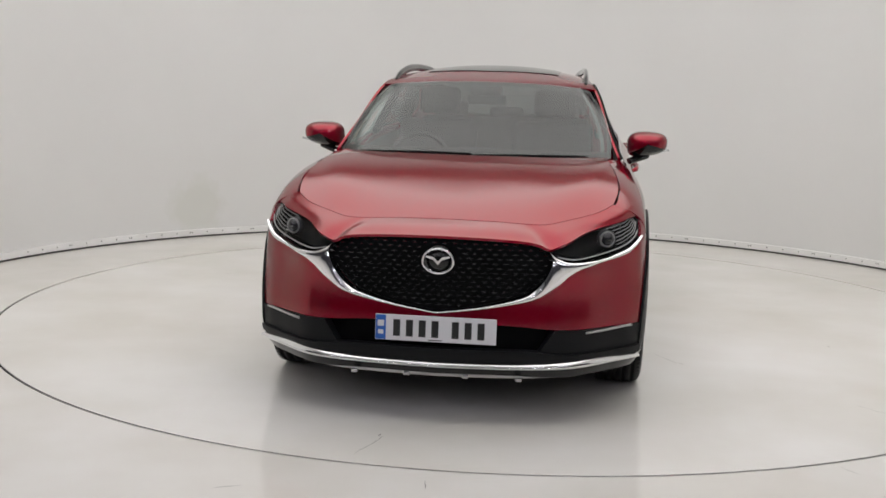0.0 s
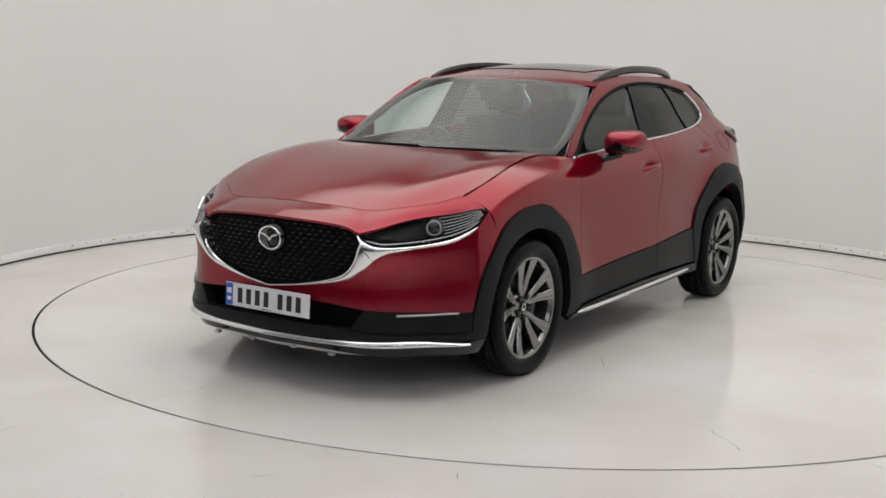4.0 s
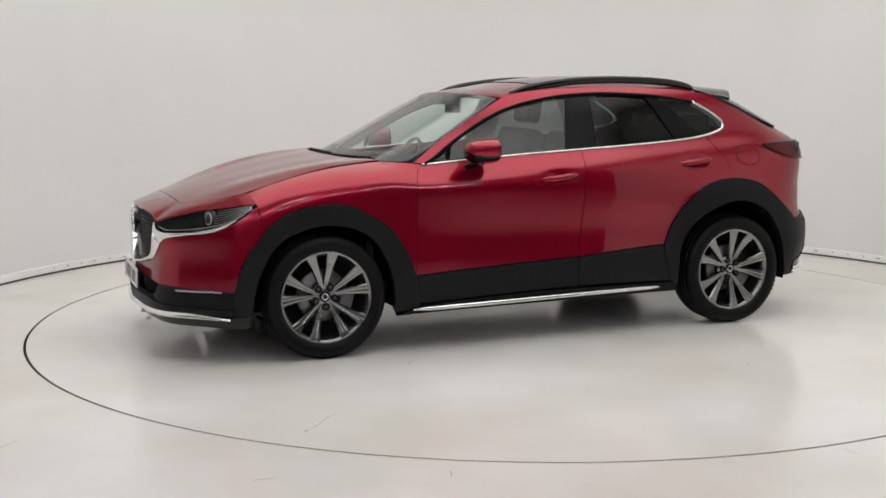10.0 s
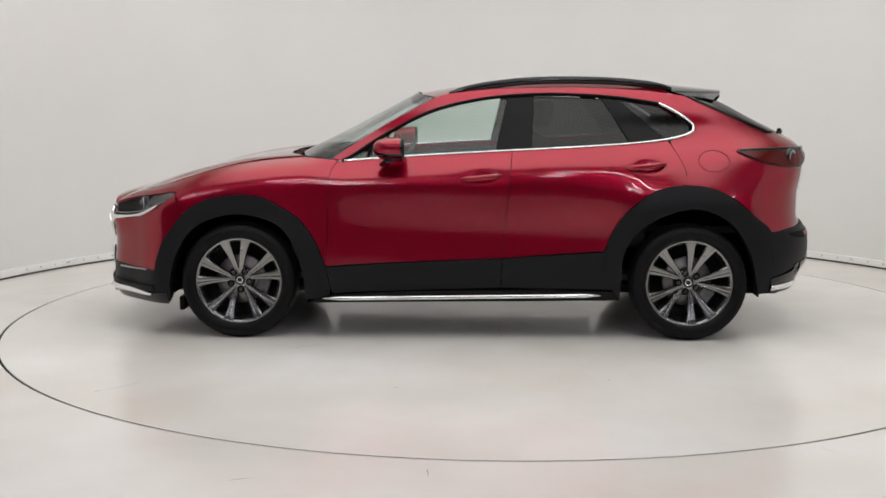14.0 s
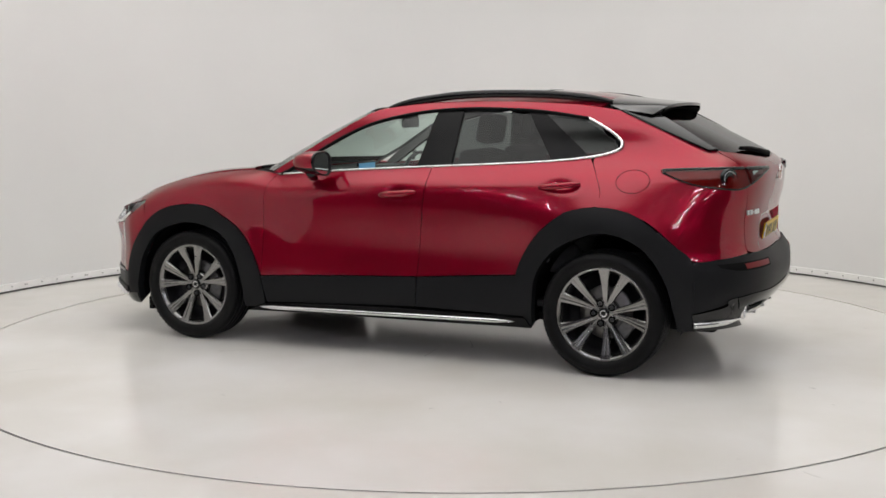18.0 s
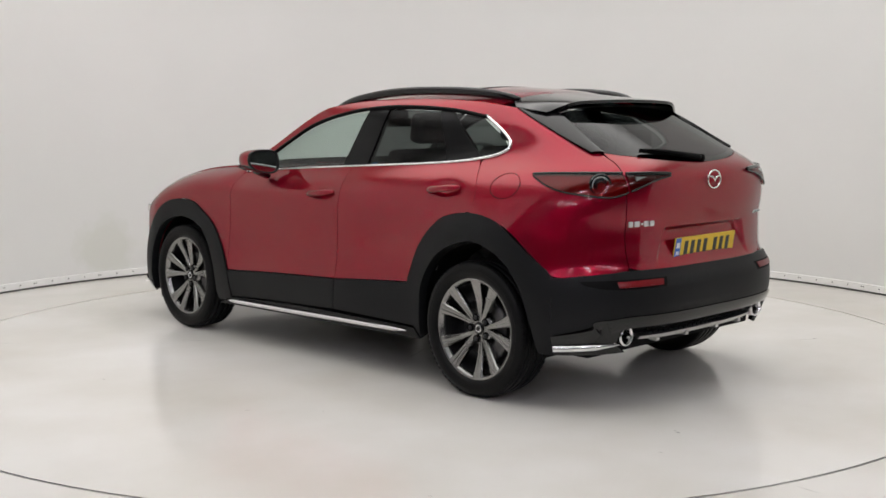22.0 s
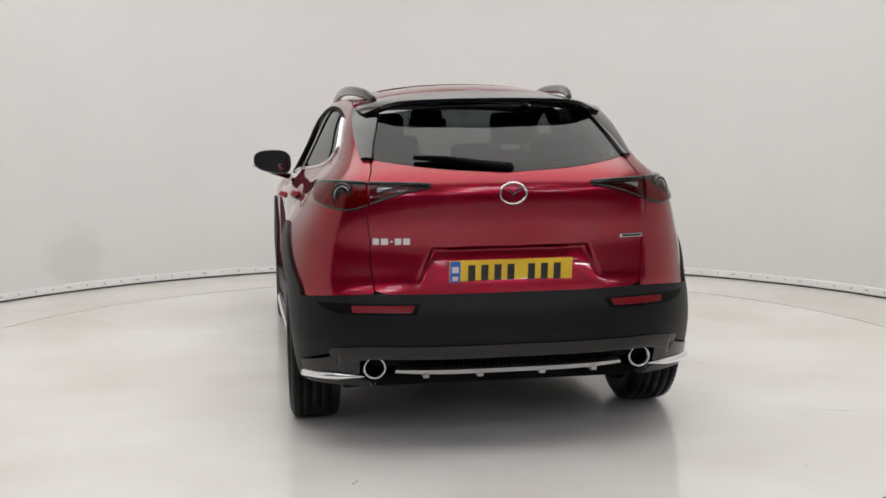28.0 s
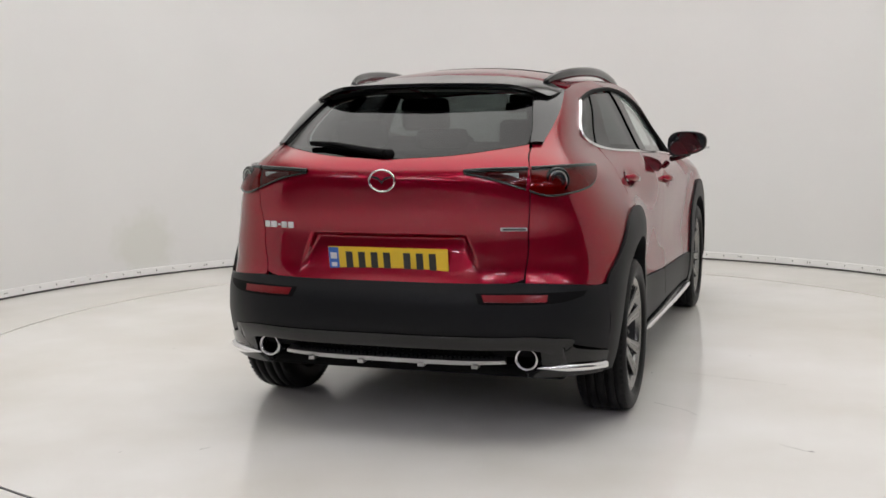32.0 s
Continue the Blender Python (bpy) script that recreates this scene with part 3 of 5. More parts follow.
def rear_map(p):
    a, z = p
    c, sn = max(math.cos(a), 0), math.sin(a)
    length, pw = abs(tail_x(z) - XB), rear_power(z)
    w = width(XB - length * 0.6 * c, z)
    for _ in range(3):
        lo, hi = 0.0, 1.7
        for _ in range(18):
            m = (lo + hi) / 2
            if (m * c / length) ** pw + (m * abs(sn) / w) ** QB > 1:
                hi = m
            else:
                lo = m
        w = width(XB - lo * c, z)
    return XB - lo * c, lo * sn, z


def rear_at(kind, v, z):
    if kind == "x":
        return math.atan2(flank(v, z), XB - v), z
    length, w = abs(tail_x(z) - XB), width(XB - 0.75, z)
    for _ in range(3):
        d = length * max(1 - (v / w) ** QB, 0) ** (1 / rear_power(z))
        w = width(XB - d, z)
    return math.atan2(v, d), z


def line(at, *pts):
    """Border points ('y', y, z) or ('x', x, z) in a corner's own angles."""
    return [at(*p) for p in pts]


def ys(*pts):
    return [("y", *p) for p in pts]


def xs(*pts):
    return [("x", *p) for p in pts]


def shaped(mapping, b, t, l, r, nu, nv, soft=True, gap=0.0018):
    g = coons(b, t, l, r, nu, nv, soft)
    if gap:                       # keep a shut line round the panel
        c = g.copy()
        P = np.array([[mapping(q) for q in row] for row in g])
        lu, lv = np.linalg.norm(np.diff(P, axis=0), axis=2).sum(0).mean(), np.linalg.norm(np.diff(P, axis=1), axis=2).sum(1).mean()
        ku, kv = min(gap / max(lu, 1e-3) * nu, 0.4), min(gap / max(lv, 1e-3) * nv, 0.4)
        c[0] += (g[1] - g[0]) * ku
        c[-1] += (g[-2] - g[-1]) * ku
        c[:, 0] += (g[:, 1] - g[:, 0]) * kv
        c[:, -1] += (g[:, -2] - g[:, -1]) * kv
        g = c
    return np.array([[mapping(q) for q in row] for row in g])


def pair(name, P, mat, label="", parent=None, **kw):
    """The same panel on both flanks, a part of its own each."""
    return [sheet(name, P, mat, parent or car, label, mirror=m, **kw) for m in (False, True)]


# border lines that panels share
ARCH_F = [(1.625, 0.76), (1.49, 0.83), (1.318, 0.853), (1.18, 0.838), (1.077, 0.785), (0.985, 0.73), (0.915, 0.653), (0.85, 0.54), (0.812, 0.434)]
ARCH_R = [(-0.827, 0.526), (-0.917, 0.715), (-1.082, 0.866), (-1.302, 0.917), (-1.527, 0.866), (-1.706, 0.731), (-1.80, 0.645)]
DOOR_A = [(0.812, 0.434), (0.80, 0.6), (0.795, 0.8), (0.79, 0.949), (0.765, 1.02), (0.74, 1.05)]
DOOR_B = [(-0.229, 0.485), (-0.245, 0.65), (-0.262, 0.85), (-0.284, 1.112)]
BELT = [(0.735, 1.047), (0.45, 1.067), (0.195, 1.085), (-0.284, 1.112), (-0.802, 1.140), (-1.05, 1.158), (-1.20, 1.178)]
WINDOW_TOP = [(0.72, 1.052), (0.653, 1.085), (0.458, 1.21), (0.197, 1.341), (-0.098, 1.414), (-0.411, 1.443), (-0.70, 1.440), (-0.928, 1.424), (-1.166, 1.390)]
SCREEN_EDGE = [(0.78, 1.058), (0.62, 1.165), (0.40, 1.295), (0.171, 1.417), (0.05, 1.446), (-0.3, 1.478), (-0.7, 1.480), (-1.10, 1.462)]
LOWER_EDGE = ys((0, 0.432), (0.286, 0.430), (0.505, 0.413), (0.63, 0.408)) + xs((1.95, 0.403), (1.825, 0.397))
WING_LOW = ys((0, 0.470), (0.165, 0.489), (0.31, 0.514), (0.42, 0.543), (0.497, 0.597), (0.55, 0.646), (0.60, 0.674), (0.676, 0.690)) + xs((1.93, 0.712), (1.86, 0.742), (1.80, 0.778))

# bumper skin, nose, bonnet, wings
P = shaped(front_map, line(front_at, *LOWER_EDGE), line(front_at, *WING_LOW, ("x", 1.695, 0.855)),
           line(front_at, ("y", 0, 0.430), ("y", 0, 0.470)), line(front_at, *xs((1.825, 0.395), (1.795, 0.52), (1.74, 0.623), (1.665, 0.72), (1.695, 0.855))), 60, 24)
sheet("front_bumper", P, PAINT, car, "red painted front bumper skin", both=True)

LAMP_TOP = ys((0.476, 0.758), (0.56, 0.783), (0.65, 0.818), (0.745, 0.847)) + xs((1.76, 0.859), (1.69, 0.864))
lamp_top = [front_map(front_at(*q)) for q in ys((0, 0.804), (0.2, 0.800), (0.36, 0.791), (0.43, 0.779), (0.458, 0.766)) + LAMP_TOP]
hood_front = [(2.037, 0), (2.032, 0.22), (2.018, 0.42), (1.945, 0.535), (1.84, 0.655), (1.73, flank(1.73, hood_z(1.73, 0.763)) - 0.002)]
hood_front3 = [(x, y, hood_z(x, y)) for x, y in hood_front]
P = shaped(lambda q: q, lamp_top, hood_front3, [lamp_top[0], (2.13, 0, 0.832), hood_front3[0]], [lamp_top[-1], (1.712, 0.80, 0.893), hood_front3[-1]], 48, 10)
sheet("nose_panel", P, PAINT, car, "red painted nose above the grille", both=True)

hood_side = [(x, flank(x, hood_z(x, 0.763)) - 0.002) for x in (1.73, 1.6, 1.45, 1.3, 1.15, 1.03, 0.953)]
hood_back = [(1.09, 0), (1.08, 0.3), (1.03, 0.56), hood_side[-1]]
P = shaped(lambda q: (q[0], q[1], hood_z(q[0], q[1])), hood_front, hood_back, [(2.037, 0), (1.09, 0)], hood_side, 48, 44)
sheet("bonnet", P, PAINT, car, "red painted bonnet with raised ridges", both=True)

fender_top = [(x, hood_z(x, 0.763) - 0.001) for x in (1.73, 1.6, 1.45, 1.3, 1.15, 1.03, 0.953)] + [(0.80, 1.056), (0.74, 1.05)]
P = shaped(side_map, [(1.665, 0.72)] + ARCH_F, fender_top, [(1.665, 0.72), (1.695, 0.855), (1.73, fender_top[0][1])], DOOR_A, 60, 26)
pair("front_wing", P, PAINT, "red painted front wing")

# doors
for name, b, t, l, r in (
    ("front_door", [(0.812, 0.434), (0.3, 0.462), (-0.229, 0.485)], BELT[:4], DOOR_A[:-1] + [(0.735, 1.047)], DOOR_B),
    ("rear_door", [(-0.229, 0.485), (-0.5, 0.505), (-0.827, 0.526)], BELT[3:], DOOR_B, ARCH_R[:3] + [(-1.262, 0.915), (-1.298, 0.984), (-1.25, 1.10), (-1.20, 1.178)]),
):
    pair(name, shaped(side_map, b, t, l, r, 44, 48), PAINT, "red painted " + name.replace("_", " "))
for b, t in (([(0.775, 0.272), (0.3, 0.292), (-0.221, 0.310)], [(0.812, 0.432), (0.3, 0.460), (-0.229, 0.483)]),
             ([(-0.224, 0.310), (-0.5, 0.306), (-0.90, 0.296)], [(-0.232, 0.483), (-0.5, 0.503), (-0.835, 0.524)])):
    pair("door_cladding", shaped(side_map, b, t, [b[0], t[0]], [b[-1], t[-1]], 20, 8), PLASTIC, "dark grey plastic door cladding", off=0.007, lip=0.015)

# wheel arch cladding
INNER_F = [(1.74, 0.215), (1.728, 0.36), (1.678, 0.524), (1.562, 0.671), (1.336, 0.738), (1.11, 0.687), (0.998, 0.554), (0.945, 0.38), (0.935, 0.236)]
OUTER_F = [(1.83, 0.215), (1.828, 0.393), (1.79, 0.53), (1.74, 0.623)] + ARCH_F + [(0.785, 0.30), (0.795, 0.244)]
P = shaped(side_map, INNER_F, OUTER_F, [INNER_F[0], OUTER_F[0]], [INNER_F[-1], OUTER_F[-1]], 64, 6)
pair("arch_cladding", P, PLASTIC, "dark grey plastic wheel arch cladding", off=0.012, lip=0.05)
INNER_R = [(-0.925, 0.245), (-0.93, 0.38), (-0.956, 0.546), (-1.088, 0.698), (-1.325, 0.782), (-1.534, 0.714), (-1.663, 0.543), (-1.715, 0.36), (-1.73, 0.28)]
OUTER_R = [(-0.89, 0.250), (-0.85, 0.40)] + ARCH_R[:3] + [(-1.19, 0.906), ARCH_R[3], (-1.415, 0.906)] + ARCH_R[4:] + [(-1.81, 0.50), (-1.80, 0.28)]
P = shaped(side_map, INNER_R, OUTER_R, [INNER_R[0], OUTER_R[0]], [INNER_R[-1], OUTER_R[-1]], 64, 6)
pair("arch_cladding", P, PLASTIC, "dark grey plastic wheel arch cladding", off=0.012, lip=0.05)

# sills with a chrome strip
P = shaped(side_map, [(0.93, 0.222), (0, 0.232), (-0.925, 0.240)], [(0.78, 0.270), (0, 0.300), (-0.89, 0.294)], [(0.93, 0.222), (0.78, 0.270)], [(-0.925, 0.240), (-0.89, 0.294)], 20, 4)
pair("sill", P, PILLAR, "gloss black side sill", off=0.022, lip=0.06)
for m in (False, True):
    tube("sill_strip", [(0.83, 0.903, 0.242), (0.3, 0.900, 0.250), (-0.3, 0.888, 0.259), (-0.819, 0.872, 0.265)], 0.015, CHROME, car, "chrome strip along the sill", squash=0.9, mirror=m,
         taper=lambda s: min(1, 0.25 + 12 * min(s, 1 - s)))

# rear quarter with the roof pillar
quarter_b = xs((-1.262, 0.915), (-1.302, 0.917), (-1.527, 0.866), (-1.706, 0.731), (-1.80, 0.648)) + ys((0.76, 0.655), (0.568, 0.672))
quarter_t = xs((-1.10, 1.462), (-1.30, 1.435), (-1.406, 1.402), (-1.62, 1.313), (-1.85, 1.213))
quarter_l = xs((-1.262, 0.915), (-1.298, 0.984), (-1.25, 1.10), (-1.225, 1.170), (-1.33, 1.198), (-1.376, 1.235), (-1.335, 1.29), (-1.166, 1.390), (-1.10, 1.462))
quarter_r = ys((0.568, 0.672), (0.579, 0.80), (0.583, 0.92), (0.576, 1.137)) + xs((-1.85, 1.213))
P = shaped(rear_map, line(rear_at, *quarter_b), line(rear_at, *quarter_t), line(rear_at, *quarter_l), line(rear_at, *quarter_r), 64, 60)
pair("rear_quarter", P, PAINT, "red painted rear quarter panel", flip=False)
P = shaped(side_map, WINDOW_TOP, SCREEN_EDGE, [WINDOW_TOP[0], SCREEN_EDGE[0]], [WINDOW_TOP[-1], (-1.10, 1.462)], 48, 6, gap=0.0005)
pair("roof_side", P, PAINT, "red painted windscreen pillar and roof side")
pair("roof_side_lining", P, HEADLINER, "pale lining of the roof side", off=-0.022, lip=0)

# roof
roof_mid = spline((0.35, 1.425), (0.2, 1.458), (0.05, 1.483), (-0.2, 1.522), (-0.5, 1.546), (-0.8, 1.548), (-1.1, 1.530), (-1.3, 1.497), (-1.55, 1.46))
edge_z = spline((0.35, 1.335), (0.171, 1.417), (0.05, 1.446), (-0.3, 1.478), (-0.7, 1.480), (-1.10, 1.462), (-1.30, 1.435), (-1.45, 1.41))


def roof_z(x, y):
    ze = edge_z(x)
    return roof_mid(x) - (roof_mid(x) - ze) * min(abs(y) / flank(x, ze), 1.1) ** 2.3


def roof_map(q):
    return q[0], q[1], roof_z(q[0], q[1])


roof_edge = [(x, flank(x, edge_z(x))) for x in (0.171, 0.05, -0.3, -0.7, -1.10, -1.22)]
P = shaped(roof_map, [(0.285, 0), (-0.4, 0), (-1.25, 0)], roof_edge, [(0.285, 0), (0.26, 0.3), roof_edge[0]], [(-1.25, 0), (-1.24, 0.3), roof_edge[-1]], 30, 16)
sheet("roof", P.transpose(1, 0, 2), PAINT, car, "red painted roof", both=True)
P = shaped(roof_map, [(-0.10, 0), (-0.78, 0)], [(-0.13, 0.40), (-0.78, 0.40)], [(-0.10, 0), (-0.13, 0.40)], [(-0.78, 0), (-0.78, 0.40)], 14, 8)
sheet("sunroof", P.transpose(1, 0, 2), GLOSS, car, "dark glass sunroof", both=True, off=0.004, lip=0.004)

# glazing
screen_base = [(1.035, 0, 1.070), (1.02, 0.3, 1.068), (0.945, 0.58, 1.062), (0.815, 0.725, 1.062)]
screen_top = [(0.295, 0, 1.450), (0.285, 0.3, 1.444), (0.235, 0.52, 1.428), (0.185, 0.592, 1.413)]
screen_side = [(x, flank(x, z) - 0.006, z) for x, z in SCREEN_EDGE[:4]]
screen_side[0], screen_side[-1] = screen_base[-1], screen_top[-1]
P = shaped(lambda q: q, screen_base, screen_top, [screen_base[0], (0.665, 0, 1.252), screen_top[0]], screen_side, 24, 20, gap=0)
sheet("windscreen", P, WINDSCREEN, car, "green-tinted windscreen glass", both=True, lip=0)
for name, g in (("screen_border_bottom", P[:, :3]), ("screen_border_top", P[:, -2:])):
    sheet(name, g, MATT, car, "black printed border of the windscreen", both=True, lip=0, off=-0.004)
pair("pillar_lining", P[-3:-1, :], LINING, "pale lining of the windscreen pillar", lip=0, off=-0.030)
pair("screen_border_side", P[-2:, :], MATT, "black printed border of the windscreen", lip=0, off=-0.004)
GLASS_F = ([(0.655, 1.068), (0.2, 1.096), (-0.195, 1.118)], [(0.625, 1.085), (0.458, 1.195), (0.197, 1.322), (-0.05, 1.388), (-0.262, 1.415)])
P = shaped(side_map, GLASS_F[0], GLASS_F[1], [GLASS_F[0][0], GLASS_F[1][0]], [GLASS_F[0][-1], GLASS_F[1][-1]], 20, 10, gap=0)
pair("front_window", P, SIDEGLASS, "green-tinted front door window", lip=0, off=-0.010)
GLASS_R = ([(-0.395, 1.128), (-0.7, 1.144), (-0.995, 1.162)], [(-0.412, 1.428), (-0.6, 1.426), (-0.815, 1.418)])
P = shaped(side_map, GLASS_R[0], GLASS_R[1], [GLASS_R[0][0], GLASS_R[1][0]], [GLASS_R[0][-1], GLASS_R[1][-1]], 12, 10, gap=0)
pair("rear_window", P, PRIVACY, "dark privacy glass rear door window", lip=0, off=-0.010)
P = shaped(side_map, [(-1.175, 1.188), (-1.29, 1.205), (-1.345, 1.236)], [(-0.90, 1.408), (-1.03, 1.395), (-1.145, 1.378)], [(-1.175, 1.188), (-0.90, 1.408)], [(-1.345, 1.236), (-1.30, 1.285), (-1.145, 1.378)], 8, 10, gap=0)
pair("quarter_window", P, PRIVACY, "dark privacy glass quarter window", lip=0, off=-0.008)
for b, t in (([(-0.185, 1.112), (-0.40, 1.122)], [(-0.255, 1.428), (-0.418, 1.441)]),
             ([(-0.985, 1.154), (-1.195, 1.178)], [(-0.808, 1.432), (-0.90, 1.425)])):
    P = shaped(side_map, b, t, [b[0], t[0]], [b[-1], t[-1]], 6, 12, gap=0)
    pair("pillar_cover", P, PILLAR, "black window pillar cover", off=-0.003, lip=0.03)


def on_side(pts, out=0.0):
    return [(x, flank(x, z) + out, z) for x, z in pts]


BRIGHT = BELT[:-1] + [(-1.20, 1.176), (-1.31, 1.200), (-1.372, 1.236), (-1.335, 1.288), (-1.25, 1.342), (-1.160, 1.388)]
for m in (False, True):
    tube("window_trim", on_side(resample(BRIGHT, 60), 0.002), 0.0065, CHROME, car, "chrome trim below the windows", squash=1.0, mirror=m, n=110, soft=False,
         taper=lambda s: 1.0 + 0.45 * smooth01(0.7, 0.85, s))
    tube("window_seal", on_side([(x, z - 0.006) for x, z in resample(WINDOW_TOP, 50)], 0.0), 0.011, MATT, car, "black window seal", mirror=m, n=80, soft=False)
    tube("window_seal", on_side([(0.565, 1.072), (0.545, 1.14)], -0.006), 0.011, MATT, car, "black window divider", mirror=m, soft=False)

# tailgate, rear glass, spoiler
GATE_B = ys((0, 0.668), (0.3, 0.668), (0.5, 0.670), (0.565, 0.685))
GATE_R = ys((0.565, 0.685), (0.578, 0.80), (0.582, 0.92), (0.575, 1.137), (0.555, 1.195), (0.545, 1.215))
GLASS_B = ys((0, 1.163), (0.25, 1.176), (0.45, 1.200), (0.545, 1.215))
P = shaped(rear_map, line(rear_at, *GATE_B), line(rear_at, *GLASS_B), line(rear_at, *ys((0, 0.668), (0, 0.9), (0, 1.163))), line(rear_at, *GATE_R), 64, 72)
for row in P:                     # hollow for the number plate
    for q in row:
        k = smooth01(0.862, 0.848, q[2]) * smooth01(0.325 + (0.86 - q[2]) * 0.40 + 0.012, 0.325 + (0.86 - q[2]) * 0.40 - 0.012, abs(q[1]))
        q[0] += 0.036 * k * smooth01(0.660, 0.84, q[2])
sheet("tailgate", P, PAINT, car, "red painted tailgate", both=True, flip=True)
P = shaped(rear_map, line(rear_at, *GLASS_B[:-1], ("y", 0.540, 1.214)), line(rear_at, *ys((0, 1.435), (0.25, 1.43), (0.468, 1.405))),
           line(rear_at, *ys((0, 1.163), (0, 1.435))), line(rear_at, *ys((0.540, 1.214), (0.525, 1.30), (0.468, 1.405))), 18, 14, gap=0.001)
sheet("rear_window", P, PRIVACY, car, "dark privacy glass tailgate window", both=True, flip=True, lip=0)
sheet("rear_window_border", P[:, :2], MATT, car, "black printed border of the tailgate window", both=True, flip=True, lip=0, off=-0.004)
pair("rear_window_border", P[-2:, :], MATT, "black printed border of the tailgate window", flip=True, lip=0, off=-0.004)
fin_in = [rear_map(rear_at("y", y, z)) for y, z in ((0.478, 1.408), (0.500, 1.345), (0.528, 1.275), (0.546, 1.213))]
fin_out = [rear_map(rear_at("x", x, z)) for x, z in ((-1.335, 1.424), (-1.49, 1.356), (-1.65, 1.284), (-1.818, 1.211))]
P = shaped(lambda q: q, fin_in, fin_out, [fin_in[0], fin_out[0]], [fin_in[-1], fin_out[-1]], 20, 8, gap=0)
pair("spoiler_fin", P, GLOSS, "gloss black fin beside the rear window", flip=True, off=0.012, bulge=0.004, lip=0.03)
spo_f = [(-1.235, 0, roof_z(-1.235, 0)), (-1.232, 0.3, roof_z(-1.232, 0.3)), (-1.235, 0.48, roof_z(-1.235, 0.48)), (-1.335, 0.575, 1.428)]
spo_r = [(-1.60, 0, 1.468), (-1.59, 0.25, 1.464), (-1.565, 0.42, 1.452), (-1.50, 0.545, 1.405)]
P = shaped(lambda q: q, spo_f, spo_r, [spo_f[0], (-1.41, 0, 1.487), spo_r[0]], [spo_f[-1], (-1.42, 0.570, 1.419), spo_r[-1]], 24, 10, gap=0)
spoiler = sheet("spoiler", P, GLOSS, car, "gloss black roof spoiler", both=True, off=0.004, lip=0.016, flip=False)
under = P.copy()
under[:, :, 2] -= 0.024 + 0.03 * np.linspace(1, 0, P.shape[1])[None, :]
sheet("underside", under, MATT, spoiler, "", both=True, lip=0)
for ob in bpy.data.objects:       # panes let the studio light into the cabin
    if ob.name.split(".")[0] in ("windscreen", "front_window", "rear_window", "quarter_window"):
        ob.visible_shadow = False

# ---- front end ----
def band(name, lo, hi, mat, label="", nu=30, nv=4, rear=False, flip=None, both=True, gap=0.0, parent=None, **kw):
    """A strip round the nose or the tail between two border lines."""
    mp, at = (rear_map, rear_at) if rear else (front_map, front_at)
    a, b = line(at, *lo), line(at, *hi)
    P = shaped(mp, a, b, [a[0], b[0]], [a[-1], b[-1]], nu, nv, gap=gap)
    if both:
        return sheet(name, P, mat, parent or car, label, both=True, flip=rear, **kw)
    return pair(name, P, mat, label, parent, flip=rear, **kw)


GRILLE_LOW = ys((0, 0.482), (0.165, 0.505), (0.31, 0.538), (0.397, 0.571), (0.453, 0.632), (0.48, 0.678), (0.489, 0.712))
GRILLE_TOP = ys((0, 0.803), (0.2, 0.799), (0.36, 0.789), (0.42, 0.777), (0.452, 0.763), (0.474, 0.744))
grille = band("grille", GRILLE_LOW, GRILLE_TOP, MATT, "black grille with rows of small cells", nu=24, nv=12, off=-0.035, lip=0)


def grille_cells():
    """Raised lozenges in staggered rows; those of the grille share one mesh."""
    low = spline(*[(p[1], p[2]) for p in GRILLE_LOW])
    top = spline(*[(p[1], p[2]) for p in GRILLE_TOP])
    verts = [(0, -0.0165, 0), (0, 0, 0.0045), (0, 0.0165, 0), (0, 0, -0.0055), (0.012, -0.006, -0.002), (0.012, 0.006, -0.002)]
    faces = [(0, 4, 1), (1, 4, 5), (1, 5, 2), (2, 5, 3), (3, 5, 4), (3, 4, 0)]
    me = None
    z = 0.505
    row = 0
    while z < 0.80:
        for k in range(-12, 13):
            y = (k + 0.5 * (row % 2)) * 0.043
            a = abs(y)
            if a > 0.475 or math.hypot(y, z - 0.699) < 0.072:
                continue
            if z < low(a) + 0.010 or z > top(a) - 0.008:
                continue
            x = front_map(front_at("y", a, z))[0] - 0.034
            if me is None:
                ob = mesh("grille_cell", verts, faces, CELL, grille, smooth=False)
                me = ob.data
            else:
                ob = new("grille_cell", me)
                ob.parent = grille
            ob.matrix_basis = Matrix.Translation((x, y, z)) @ Matrix.Rotation(-0.5 * y, 4, "Z")
        z += 0.0205
        row += 1


CELL = material("dark_satin_cell", (0.30, 0.30, 0.305), 0.25, 0.9, rvary=0.05)
grille_cells()
band("wing_trim", WING_LOW[:5] + ys((0.545, 0.642)), GRILLE_LOW[:5] + ys((0.489, 0.714)), CHROME, "chrome blade under the grille", nu=60, nv=8, off=0.008, bulge=0.014, lip=0.05)
band("wing_trim", ys((0.532, 0.630), (0.55, 0.646), (0.60, 0.674), (0.676, 0.690)) + xs((1.93, 0.712), (1.86, 0.742), (1.80, 0.778)),
     ys((0.472, 0.748), (0.507, 0.722), (0.56, 0.704), (0.636, 0.703), (0.71, 0.712)) + xs((1.91, 0.736), (1.84, 0.767), (1.80, 0.786)), CHROME, "chrome blade below the headlight", nu=44, nv=8, both=False, off=0.008, bulge=0.010, lip=0.04)


